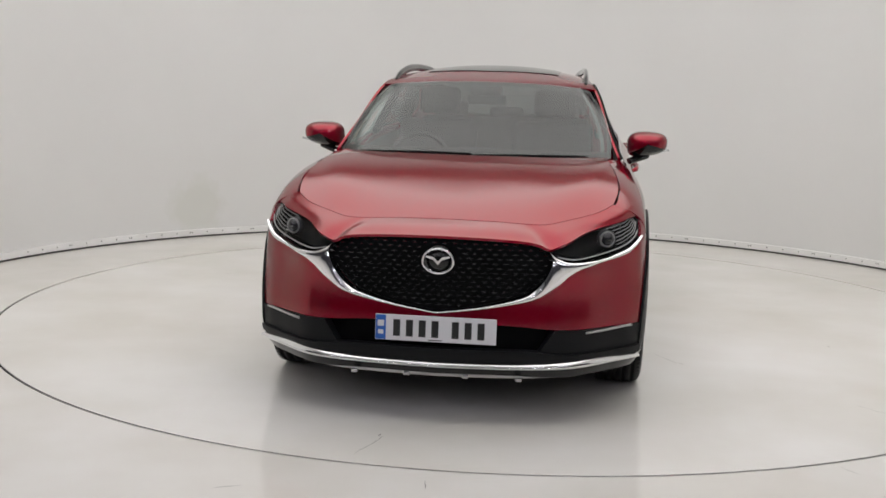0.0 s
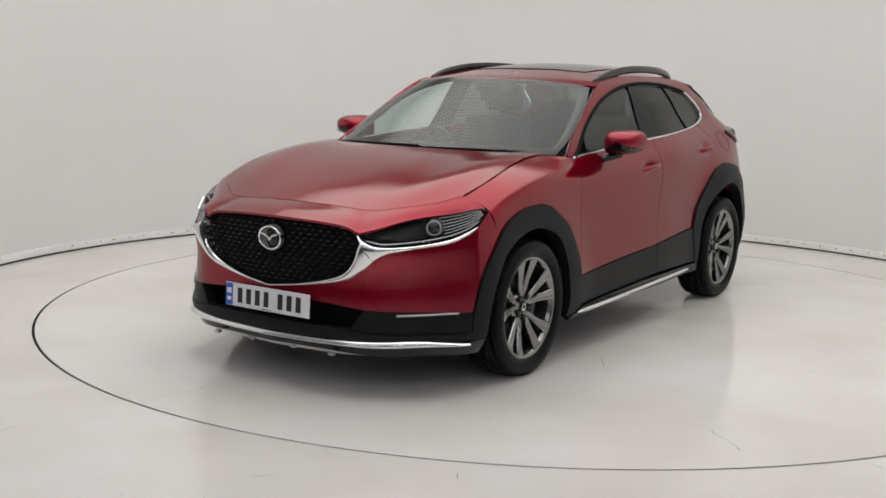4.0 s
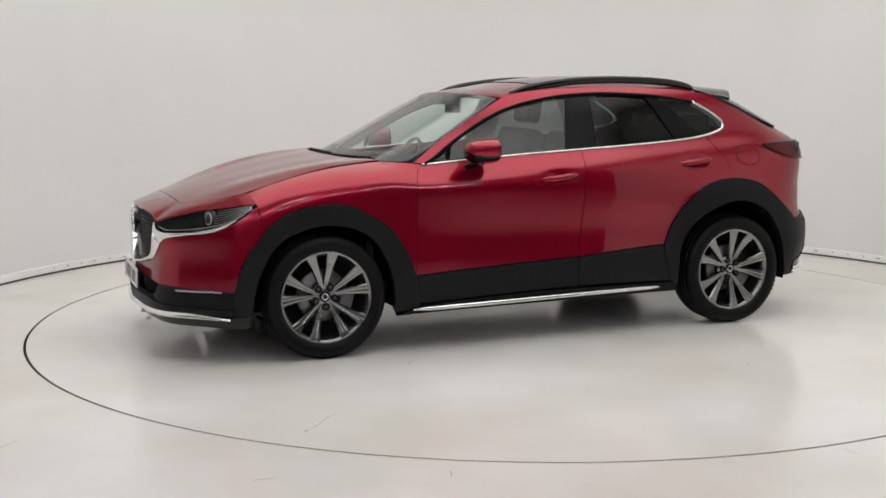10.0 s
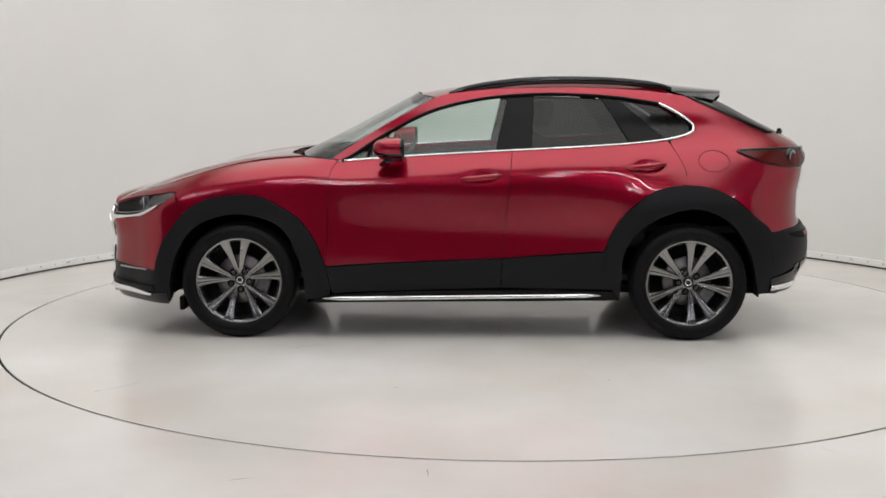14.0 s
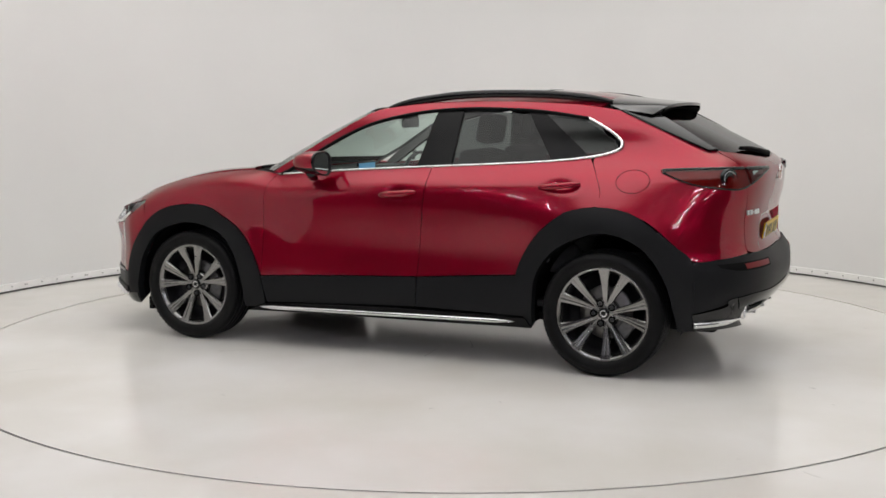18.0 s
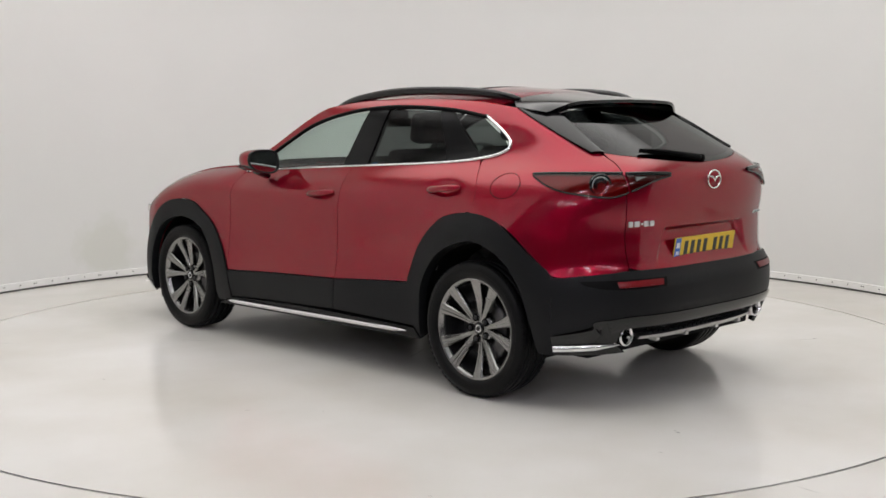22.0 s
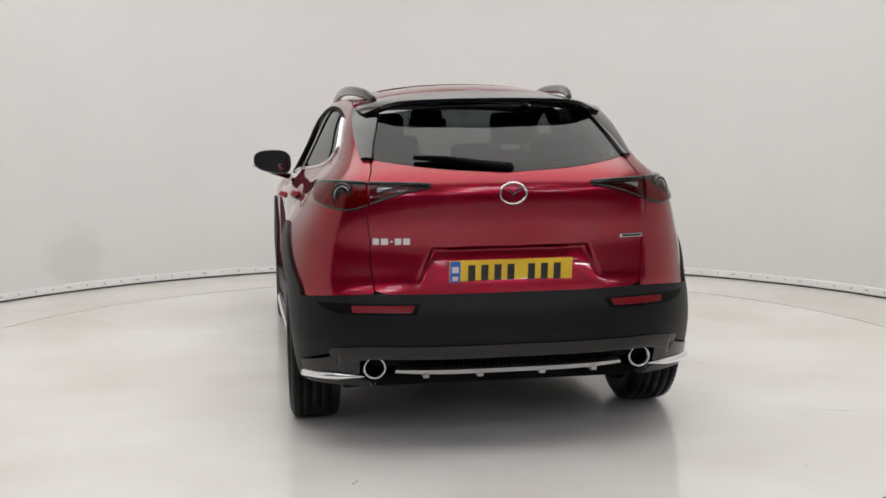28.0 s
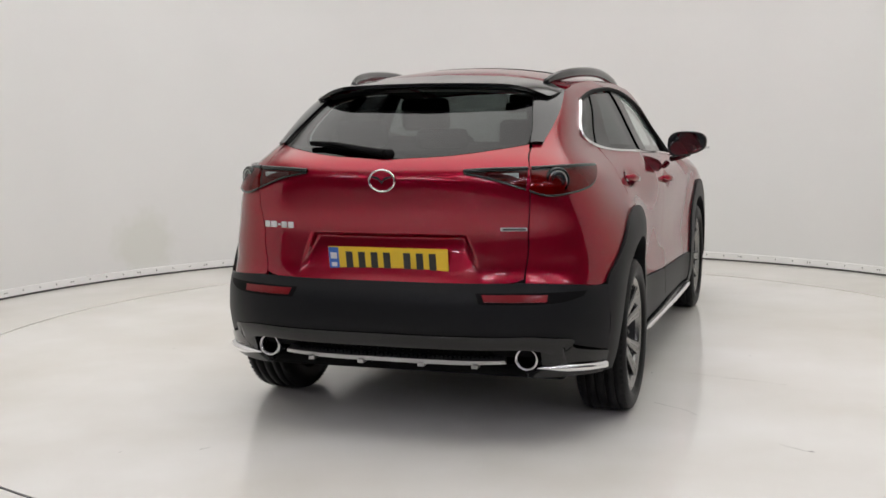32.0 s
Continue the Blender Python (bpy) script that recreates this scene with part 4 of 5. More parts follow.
def emblem(name, x, z, tilt, size, face):
    """Oval ring with a plain winged V inside; face is +1 on the nose, -1 on the tail."""
    root = None
    verts, faces, n = [], [], 48
    for k in range(n):
        w = 2 * math.pi * k / n
        for j in range(8):
            a = 2 * math.pi * j / 8
            r = 1 + 0.085 * math.cos(a)
            verts.append((0.10 * size * math.sin(a) * 0.8, size * r * 1.06 * math.cos(w), size * r * 0.86 * math.sin(w)))
    for k in range(n):
        for j in range(8):
            a, b = k * 8, ((k + 1) % n) * 8
            faces.append((a + j, b + j, b + (j + 1) % 8, a + (j + 1) % 8))
    root = mesh(name, verts, faces, CHROME, car, "chrome oval emblem")
    bm = bmesh.new()
    for s in (-1, 1):
        q = [(s * 0.0, -0.28), (s * 0.28, 0.10), (s * 0.86, 0.30), (s * 0.80, 0.42), (s * 0.30, 0.32), (s * 0.0, -0.02)]
        lo = [bm.verts.new((-0.02 * size, y * size, zz * size * 0.9)) for y, zz in q]
        hi = [bm.verts.new((0.09 * size, y * size, zz * size * 0.9)) for y, zz in q]
        bm.faces.new(lo), bm.faces.new(hi)
        for k in range(6):
            bm.faces.new((lo[k], lo[(k + 1) % 6], hi[(k + 1) % 6], hi[k]))
    bmesh.ops.recalc_face_normals(bm, faces=bm.faces[:])
    part("emblem_wing", bm, CHROME, root, smooth=False)
    root.matrix_basis = Matrix.Translation((x, 0, z)) @ Matrix.Rotation(radians(0 if face > 0 else 180), 4, "Z") @ Matrix.Rotation(radians(tilt), 4, "Y")


lathe("emblem_disc", [(0.0, 0.002), (0.062, 0.002), (0.066, -0.03)], GLOSS, car, "black disc behind the emblem", steps=32, axis="x", at=(2.226, 0, 0.699))
emblem("emblem", 2.237, 0.699, 4, 0.062, 1)


def number_plate(name, x, z, tilt, mat, face, label):
    plate = box(name, (-0.004, -0.26, -0.0555), (0.004, 0.26, 0.0555), mat, car, label, bevel=0.003)
    box("plate_band", (0.0042, -0.258, -0.053), (0.0048, -0.214, 0.053), PLATE_B, plate, "blue band", bevel=0)
    box("plate_mark", (0.005, -0.250, 0.004), (0.0056, -0.222, 0.030), PLATE_W, plate, "", bevel=0)
    box("plate_mark", (0.005, -0.248, -0.030), (0.0056, -0.224, -0.012), PLATE_W, plate, "", bevel=0)
    y = -0.188
    for k in range(7):
        box("plate_bar", (0.0042, y + 0.006, -0.036), (0.0052, y + 0.036, 0.036), PLATE_K, plate, "", bevel=0)
        y += 0.055 + (0.032 if k == 3 else 0)
    box("plate_maker_bar", (0.0042, -0.03, -0.050), (0.005, 0.03, -0.046), PLATE_K, plate, "", bevel=0)
    plate.matrix_basis = Matrix.Translation((x, 0, z)) @ Matrix.Rotation(radians(0 if face > 0 else 180), 4, "Z") @ Matrix.Rotation(radians(tilt), 4, "Y")


number_plate("number_plate", 2.256, 0.408, -2, PLATE_W, 1, "white front number plate with dark bars")

# lower bumper: intake, cladding, gloss lip, chrome strip, silver bar
band("intake", ys((0, 0.300), (0.30, 0.302), (0.42, 0.310), (0.49, 0.345)), ys((0, 0.432), (0.30, 0.430), (0.42, 0.424), (0.505, 0.410)), MATT, "black lower intake", nu=24, nv=6, off=-0.06, lip=0)
band("lower_cladding", ys((0.425, 0.296), (0.54, 0.300)) + xs((2.02, 0.302), (1.825, 0.302)), ys((0.503, 0.411), (0.63, 0.406)) + xs((1.95, 0.401), (1.825, 0.395)), PLASTIC,
     "dark grey lower bumper cladding", nu=26, nv=8, both=False, off=0.006, lip=0.05)
band("lower_bar", ys((0, 0.272), (0.3, 0.272), (0.54, 0.276)) + xs((2.02, 0.276), (1.83, 0.276)), ys((0, 0.322), (0.3, 0.322), (0.42, 0.320), (0.54, 0.306)) + xs((2.02, 0.304), (1.83, 0.304)), PLASTIC,
     "dark grey bar over the lip", nu=40, nv=4, off=0.022, lip=0.05)
band("lip_strip", ys((0, 0.248), (0.3, 0.248), (0.52, 0.250), (0.66, 0.252)) + xs((1.98, 0.254), (1.835, 0.258)), ys((0, 0.271), (0.3, 0.271), (0.52, 0.278), (0.66, 0.282)) + xs((1.98, 0.280), (1.835, 0.270)), CHROME,
     "chrome strip along the front lip", nu=50, nv=10, off=0.022, bulge=0.020, lip=0.03)
band("front_lip", ys((0, 0.215), (0.3, 0.215), (0.56, 0.205)) + xs((2.0, 0.205), (1.75, 0.205)), ys((0, 0.250), (0.3, 0.250), (0.56, 0.250)) + xs((2.0, 0.252), (1.75, 0.272)), GLOSS,
     "gloss black front lip", nu=40, nv=4, off=0.016, lip=0.10)
skid = band("skid_bar", ys((0, 0.198), (0.3, 0.198), (0.52, 0.204)), ys((0, 0.222), (0.3, 0.222), (0.52, 0.216)), SATIN, "silver bar below the lip", nu=24, nv=3, off=0.010, lip=0.03)
for y in (-0.357, -0.128, 0.128, 0.357):
    box("skid_tooth", (2.20, y - 0.014, 0.190), (2.224, y + 0.014, 0.205), SATIN, skid, "", bevel=0.004)
for m in (False, True):
    a = [front_map(front_at("y", 0.632, 0.398)), front_map(front_at("y", 0.72, 0.400)), front_map(front_at("x", 1.93, 0.404)), front_map(front_at("x", 1.885, 0.404))]
    tube("fog_strip", [(x + 0.006, y + 0.006, z - 0.006) for x, y, z in a], 0.0055, SATIN, car, "thin satin strip in the cladding", mirror=m)

# headlights
LAMPGLASS = material("dark_lamp_glass", (0.02, 0.02, 0.022), 0.05, 0.2, 0.6)
LAMP_LOW = ys((0.478, 0.750), (0.507, 0.724), (0.56, 0.706), (0.636, 0.705), (0.71, 0.714)) + xs((1.91, 0.738), (1.84, 0.768), (1.79, 0.792), (1.692, 0.857))
for m in (False, True):
    a, b = line(front_at, *LAMP_LOW), line(front_at, *LAMP_TOP)
    P = shaped(front_map, a, b, [a[0], b[0]], [a[-1], b[-1]], 30, 8, gap=0.001)
    lens = sheet("headlight", P, LENS, car, "headlight with clear lens and black housing", mirror=m, lip=0, off=0.001)
    deep = P.copy()
    deep[:, :, 0] -= 0.075 * np.sin(np.linspace(0.15, 2.9, 31))[:, None]
    deep[:, :, 1] -= 0.050 * np.sin(np.linspace(0.15, 2.9, 31))[:, None]
    sheet("lamp_housing", deep, MATT, lens, "black lamp housing", mirror=m, lip=0.0)
    s = -1 if m else 1
    turn = Matrix.Rotation(radians(22 * s), 4, "Z")
    for nm, prof, mt in (("lamp_ring", [(0.029, 0.0), (0.0315, 0.003), (0.034, 0.0), (0.036, -0.03)], SATIN), ("lamp_ring", [(0.037, -0.004), (0.0395, -0.002), (0.041, -0.03)], ALLOY_DARK), ("lamp_lens", [(0.0, 0.016), (0.014, 0.014), (0.024, 0.008), (0.029, 0.0)], LAMPGLASS)):
        ob = lathe(nm, prof, mt, lens, "", steps=32, axis="x")
        ob.matrix_basis = Matrix.Translation((1.93, 0.712 * s, 0.783)) @ turn
    for j in range(2, 8):         # bright fins along the outer half
        tube("lamp_fin", [(x - 0.014, y - 0.012, z) for x, y, z in P[18:29:2, j]], 0.0019, SATIN, lens, "", mirror=m, sides=6)
    tube("lamp_line", [(x - 0.010, y - 0.006, z) for x, y, z in P[2:28:3, 1]], 0.003, SATIN, lens, "", mirror=m, sides=6)

# ---- rear end ----
band("rear_bumper", ys((0, 0.468), (0.3, 0.468), (0.55, 0.466), (0.70, 0.455)) + xs((-1.95, 0.42), (-1.80, 0.375)), ys((0, 0.666), (0.3, 0.666), (0.575, 0.667), (0.76, 0.653)) + xs((-1.90, 0.647), (-1.80, 0.642)), PLASTIC,
     "dark grey rear bumper", nu=44, nv=14, rear=True, off=0.012, lip=0.03)
band("reflector_pocket", ys((0.402, 0.592), (0.55, 0.590), (0.70, 0.593), (0.775, 0.610)), ys((0.385, 0.630), (0.55, 0.631), (0.70, 0.630), (0.785, 0.628)), MATT, "dark pocket round the reflector", nu=16, nv=3, rear=True,
     both=False, off=0.0135, lip=0.002)
band("reflector", ys((0.422, 0.600), (0.55, 0.599), (0.652, 0.598)), ys((0.411, 0.624), (0.55, 0.624), (0.655, 0.622)), REFLECTOR, "red rear reflector", nu=12, nv=3, rear=True, both=False, off=0.016, lip=0.004)
band("rear_skirt", ys((0, 0.414), (0.3, 0.414), (0.50, 0.416), (0.60, 0.410), (0.665, 0.390)), ys((0, 0.470), (0.3, 0.470), (0.50, 0.470), (0.60, 0.469), (0.70, 0.456)), GLOSS,
     "gloss black rear skirt", nu=40, nv=6, rear=True, off=0.020, bulge=0.004, lip=0.08)
band("skirt_corner", ys((0.625, 0.345), (0.73, 0.308)) + xs((-2.0, 0.290), (-1.80, 0.284)), ys((0.625, 0.41), (0.663, 0.43), (0.70, 0.455), (0.745, 0.442)) + xs((-1.95, 0.41), (-1.80, 0.372)), GLOSS,
     "gloss black corner of the rear skirt", nu=26, nv=8, rear=True, both=False, off=0.018, lip=0.035)
mesh_panel = band("diffuser_mesh", ys((0, 0.338), (0.3, 0.338), (0.49, 0.342), (0.66, 0.342)), ys((0, 0.418), (0.3, 0.418), (0.49, 0.42), (0.68, 0.41)), MATT, "black diffuser mesh", nu=30, nv=5, rear=True, off=-0.045, lip=0.0)
strip = band("diffuser_strip", ys((0, 0.322), (0.3, 0.323), (0.49, 0.332)), ys((0, 0.341), (0.3, 0.342), (0.485, 0.346)), SATIN, "silver strip below the diffuser", nu=24, nv=3, rear=True, off=-0.012, lip=0.05)
for y in (-0.36, -0.133, 0.133, 0.36):
    tx = rear_map(rear_at("y", abs(y), 0.335))[0] + 0.008
    box("strip_tooth", (tx, y - 0.014, 0.315), (tx + 0.045, y + 0.014, 0.332), SATIN, strip, "", bevel=0.004)


def mesh_cells():
    verts = [(0, -0.012, 0), (0, -0.006, 0.009), (0, 0.006, 0.009), (0, 0.012, 0), (0, 0.006, -0.009), (0, -0.006, -0.009)]
    outer = [(0.0, y * 1.0, z) for x, y, z in verts]
    inner = [(-0.004, y * 0.75, z * 0.75) for x, y, z in verts]
    faces = [(k, (k + 1) % 6, 6 + (k + 1) % 6, 6 + k) for k in range(6)]
    me = None
    for i in range(-23, 24):
        for j in range(3):
            y, z = i * 0.0185, 0.358 + j * 0.0205 + (0.010 if i % 2 else 0)
            x = -2.062 + 0.045 * (y / 0.5) ** 2
            if me is None:
                ob = mesh("mesh_cell", outer + inner, faces, GLOSS, mesh_panel, smooth=False)
                me = ob.data
            else:
                ob = new("mesh_cell", me)
                ob.parent = mesh_panel
            ob.matrix_basis = Matrix.Translation((x, y, z))


mesh_cells()
for s in (-1, 1):
    lathe("exhaust_tip", [(0.034, 0.16), (0.037, 0.012), (0.041, 0.0), (0.046, 0.0), (0.048, 0.012), (0.048, 0.10)], CHROME, car, "round chrome exhaust tip", steps=40, axis="x", at=(-2.030, 0.570 * s, 0.362))
    lathe("exhaust_bore", [(0.0, 0.10), (0.036, 0.10)], MATT, car, "dark exhaust bore", steps=24, axis="x", at=(-2.030, 0.570 * s, 0.362))
for m in (False, True):
    pts = [rear_map(rear_at("x", x, z)) for x, z in ((-1.80, 0.312), (-1.88, 0.316), (-1.95, 0.321))] + [rear_map(rear_at("x", -2.005, 0.326))]
    tube("corner_strip", [(x - 0.014, y + 0.018, z) for x, y, z in pts], 0.017, CHROME, car, "chrome strip on the rear corner", squash=1.0, mirror=m, taper=lambda q: 1.0 if q < 0.6 else 1 - 0.85 * (q - 0.6) / 0.4)

# tail lamps: outer part on the quarter, inner part on the tailgate
OUT_TOP = xs((-1.603, 1.114), (-1.72, 1.121)) + ys((0.70, 1.125), (0.64, 1.126), (0.583, 1.125))
OUT_LOW = xs((-1.603, 1.108), (-1.70, 1.068), (-1.80, 1.040)) + ys((0.70, 1.020), (0.65, 1.018), (0.60, 1.032), (0.583, 1.040))
IN_TOP = ys((0.572, 1.125), (0.45, 1.123), (0.331, 1.117))
IN_LOW = ys((0.572, 1.042), (0.52, 1.062), (0.43, 1.092), (0.331, 1.111))
for m in (False, True):
    s = -1 if m else 1
    for nm, lo, hi, label in (("tail_lamp", OUT_LOW, OUT_TOP, "red tail lamp with a round lens"), ("tail_lamp_inner", IN_LOW, IN_TOP, "smoked inner tail lamp on the tailgate")):
        a, b = line(rear_at, *lo), line(rear_at, *hi)
        P = shaped(rear_map, a, b, [a[0], b[0]], [a[-1], b[-1]], 22, 8, gap=0.001)
        fl = nm == "tail_lamp_inner"
        lens = sheet(nm, P, SMOKE if fl else REDLENS, car, label, mirror=m, lip=0.012, off=0.012, flip=False)
        sheet("lamp_back", P, REDLAMP, lens, "", mirror=m, lip=0, off=0.003)
        for row, rad, name_edge in ((-1, 0.009, "black upper edge of the lamp"), (0, 0.0045, "black lower edge of the lamp")):
            edge = [P[k, row] for k in range(0, 23, 2)]
            tube("lamp_edge", [(x - 0.010, y + 0.006, z + (0.002 if row else -0.001)) for x, y, z in edge], rad, GLOSS, lens, name_edge, mirror=m, sides=8)
        if not fl:
            turn = Matrix.Translation((-1.942, 0.677 * s, 1.074)) @ Matrix.Rotation(radians(180 - 38 * s), 4, "Z")
            for n2, prof, mt in (("lamp_ring", [(0.040, 0.012), (0.048, 0.016), (0.053, 0.010), (0.053, -0.01)], GLOSS), ("lamp_ring", [(0.036, 0.010), (0.039, 0.017), (0.042, 0.010)], SATIN),
                                 ("lamp_lens", [(0.0, 0.004), (0.012, 0.006), (0.024, 0.014), (0.036, 0.008)], LAMPGLASS)):
                ob = lathe(n2, prof, mt, lens, "", steps=32, axis="x")
                ob.matrix_basis = turn
        else:
            c = rear_map(rear_at("y", 0.49, 1.100))
            ob = box("lamp_insert", (-0.006, -0.06, -0.010), (0.004, 0.06, 0.010), SATIN, lens, "", bevel=0.003)
            ob.matrix_basis = Matrix.Translation((c[0] - 0.004, c[1] * s, c[2])) @ Matrix.Rotation(radians(-14 * s), 4, "Z")

emblem("emblem", -2.116, 1.080, 0, 0.051, -1)
number_plate("number_plate", -2.068, 0.750, 9, PLATE_Y, -1, "yellow rear number plate with dark bars")
for k, (w, y) in enumerate(((0.026, 0.556), (0.030, 0.522), (0.012, 0.494), (0.027, 0.468), (0.027, 0.434))):
    q = rear_map(rear_at("y", y, 0.888))
    ob = box("badge_bar", (-0.003, -w / 2, -0.004 if k == 2 else -0.013), (0.003, w / 2, 0.004 if k == 2 else 0.013), BADGE, car, "small bright badge", bevel=0.002)
    ob.matrix_basis = Matrix.Translation((q[0] - 0.003, y, 0.888)) @ Matrix.Rotation(radians(-12), 4, "Z")
q = rear_map(rear_at("y", 0.525, 0.886))
ob = box("badge_strip", (-0.003, -0.053, -0.007), (0.003, 0.053, 0.007), BADGE, car, "small bright badge strip", bevel=0.002)
ob.matrix_basis = Matrix.Translation((q[0] - 0.003, -0.525, 0.886)) @ Matrix.Rotation(radians(13), 4, "Z")
box("badge_dark", (-0.004, -0.048, -0.004), (-0.0032, 0.044, 0.004), PLATE_K, ob, "", bevel=0)
wip = tube("rear_wiper", [(-2.03, 0.015, 1.185), (-2.01, 0.15, 1.205), (-1.975, 0.27, 1.222), (-1.95, 0.385, 1.228)], 0.021, MATT, car, "black rear wiper", squash=0.75, taper=lambda s: 1.15 - 0.75 * s)
tube("wiper_blade", [(-2.012, 0.06, 1.182), (-1.985, 0.2, 1.203), (-1.945, 0.385, 1.222)], 0.007, MATT, wip, "")
lathe("wiper_pivot", [(0.0, -0.016), (0.018, -0.012), (0.022, 0.02)], MATT, wip, "", steps=20, axis="x", at=(-2.038, 0.0, 1.182))

# ---- roof rails, mirrors, handles, fuel flap ----
for m in (False, True):
    tube("roof_rail", [(0.09, 0.566, 1.436), (0.0, 0.568, 1.464), (-0.14, 0.566, 1.490), (-0.35, 0.560, 1.515), (-0.60, 0.552, 1.524), (-0.88, 0.532, 1.519), (-1.08, 0.506, 1.503), (-1.19, 0.488, 1.487), (-1.255, 0.472, 1.468)], 0.0155, GLOSS, car,
         "black roof rail", squash=1.55, mirror=m, n=60, taper=lambda q: 0.75 + 0.25 * min(1, 8 * min(q, 1 - q)))
    s = -1 if m else 1
    # mirror: painted cap, black lower shell, foot, framed glass
    def mirror_ring(x, k, lift=0.0, n=28):
        ring = []
        for j in range(n):
            w = 2 * math.pi * j / n
            cy, cz = math.copysign(abs(math.cos(w)) ** 0.7, math.cos(w)), math.copysign(abs(math.sin(w)) ** 0.72, math.sin(w))
            ring.append((x, (0.930 + 0.112 * k * cy) * s, 1.125 + lift + k * (0.070 * cz * (1 - 0.16 * cy) + 0.010 * cy)))
        return ring

    RINGS = [mirror_ring(x, k, 0.004 * (1 - k)) for x, k in ((0.352, 0.97), (0.362, 1.0), (0.40, 1.0), (0.435, 0.965), (0.465, 0.885), (0.492, 0.75), (0.510, 0.58), (0.521, 0.36), (0.525, 0.05))]
    vv = [p for ring in RINGS for p in ring]
    cap_f, low_f = [], []
    for i in range(len(RINGS) - 1):
        for j in range(28):
            q = (i * 28 + j, i * 28 + (j + 1) % 28, (i + 1) * 28 + (j + 1) % 28, (i + 1) * 28 + j)
            black = i == 0 or 16 <= j < 26
            (low_f if black else cap_f).append(q if m else q[::-1])
    cap = mesh("door_mirror", vv, cap_f, PAINT, car, "red door mirror with black lower shell")
    mesh("mirror_shell", vv, low_f, GLOSS, cap, "black lower shell")
    tube("mirror_foot", [(0.43, 0.93 * s, 1.062), (0.45, 0.88 * s, 1.045), (0.47, 0.83 * s, 1.030)], 0.030, GLOSS, cap, "black mirror foot", squash=0.6)
    outer, inner, deep = mirror_ring(0.352, 0.97), mirror_ring(0.350, 0.88), mirror_ring(0.360, 0.86)
    mesh("mirror_rim", outer + inner + deep, [(a, (a + 1) % 28, 28 + (a + 1) % 28, 28 + a) for a in range(28)] + [(28 + a, 28 + (a + 1) % 28, 56 + (a + 1) % 28, 56 + a) for a in range(28)], PLASTIC, cap, "black rim")
    mesh("mirror_pane", mirror_ring(0.3585, 0.865), [tuple(range(28))], MIRROR, cap, "mirror glass", smooth=False)
    tube("indicator", [(0.505, 0.90 * s, 1.088), (0.50, 0.98 * s, 1.092), (0.45, 1.045 * s, 1.098)], 0.006, LENS, cap, "clear indicator strip")
    for hx, hz in HANDLES:
        y0 = flank(hx, hz) + 0.016
        pts2 = [(hx + 0.115, y0 - 0.008, hz - 0.012), (hx + 0.09, y0 + 0.014, hz - 0.009), (hx, y0 + 0.026, hz), (hx - 0.08, y0 + 0.018, hz + 0.009), (hx - 0.118, y0 - 0.004, hz + 0.013)]
        tube("door_handle", pts2, 0.015, PAINT, car, "red painted door handle", squash=1.15, mirror=m, taper=lambda q: 0.45 + 0.55 * min(1, 5 * min(q, 1 - q)), n=24)
    if not m:
        flap = [[(-1.463 + r * math.cos(w), flank(-1.463 + r * math.cos(w), 1.055 + 0.67 * r * math.sin(w)) + 0.0004, 1.055 + 0.67 * r * math.sin(w)) for r in (0.0, 0.05, 0.09)] for w in np.linspace(0, 2 * math.pi, 33)]
        tube("fuel_flap_gap", [q[2] for q in flap[:-1]] + [flap[0][2]], 0.0016, MATT, car, "round shut line of the fuel flap", sides=6, n=64)

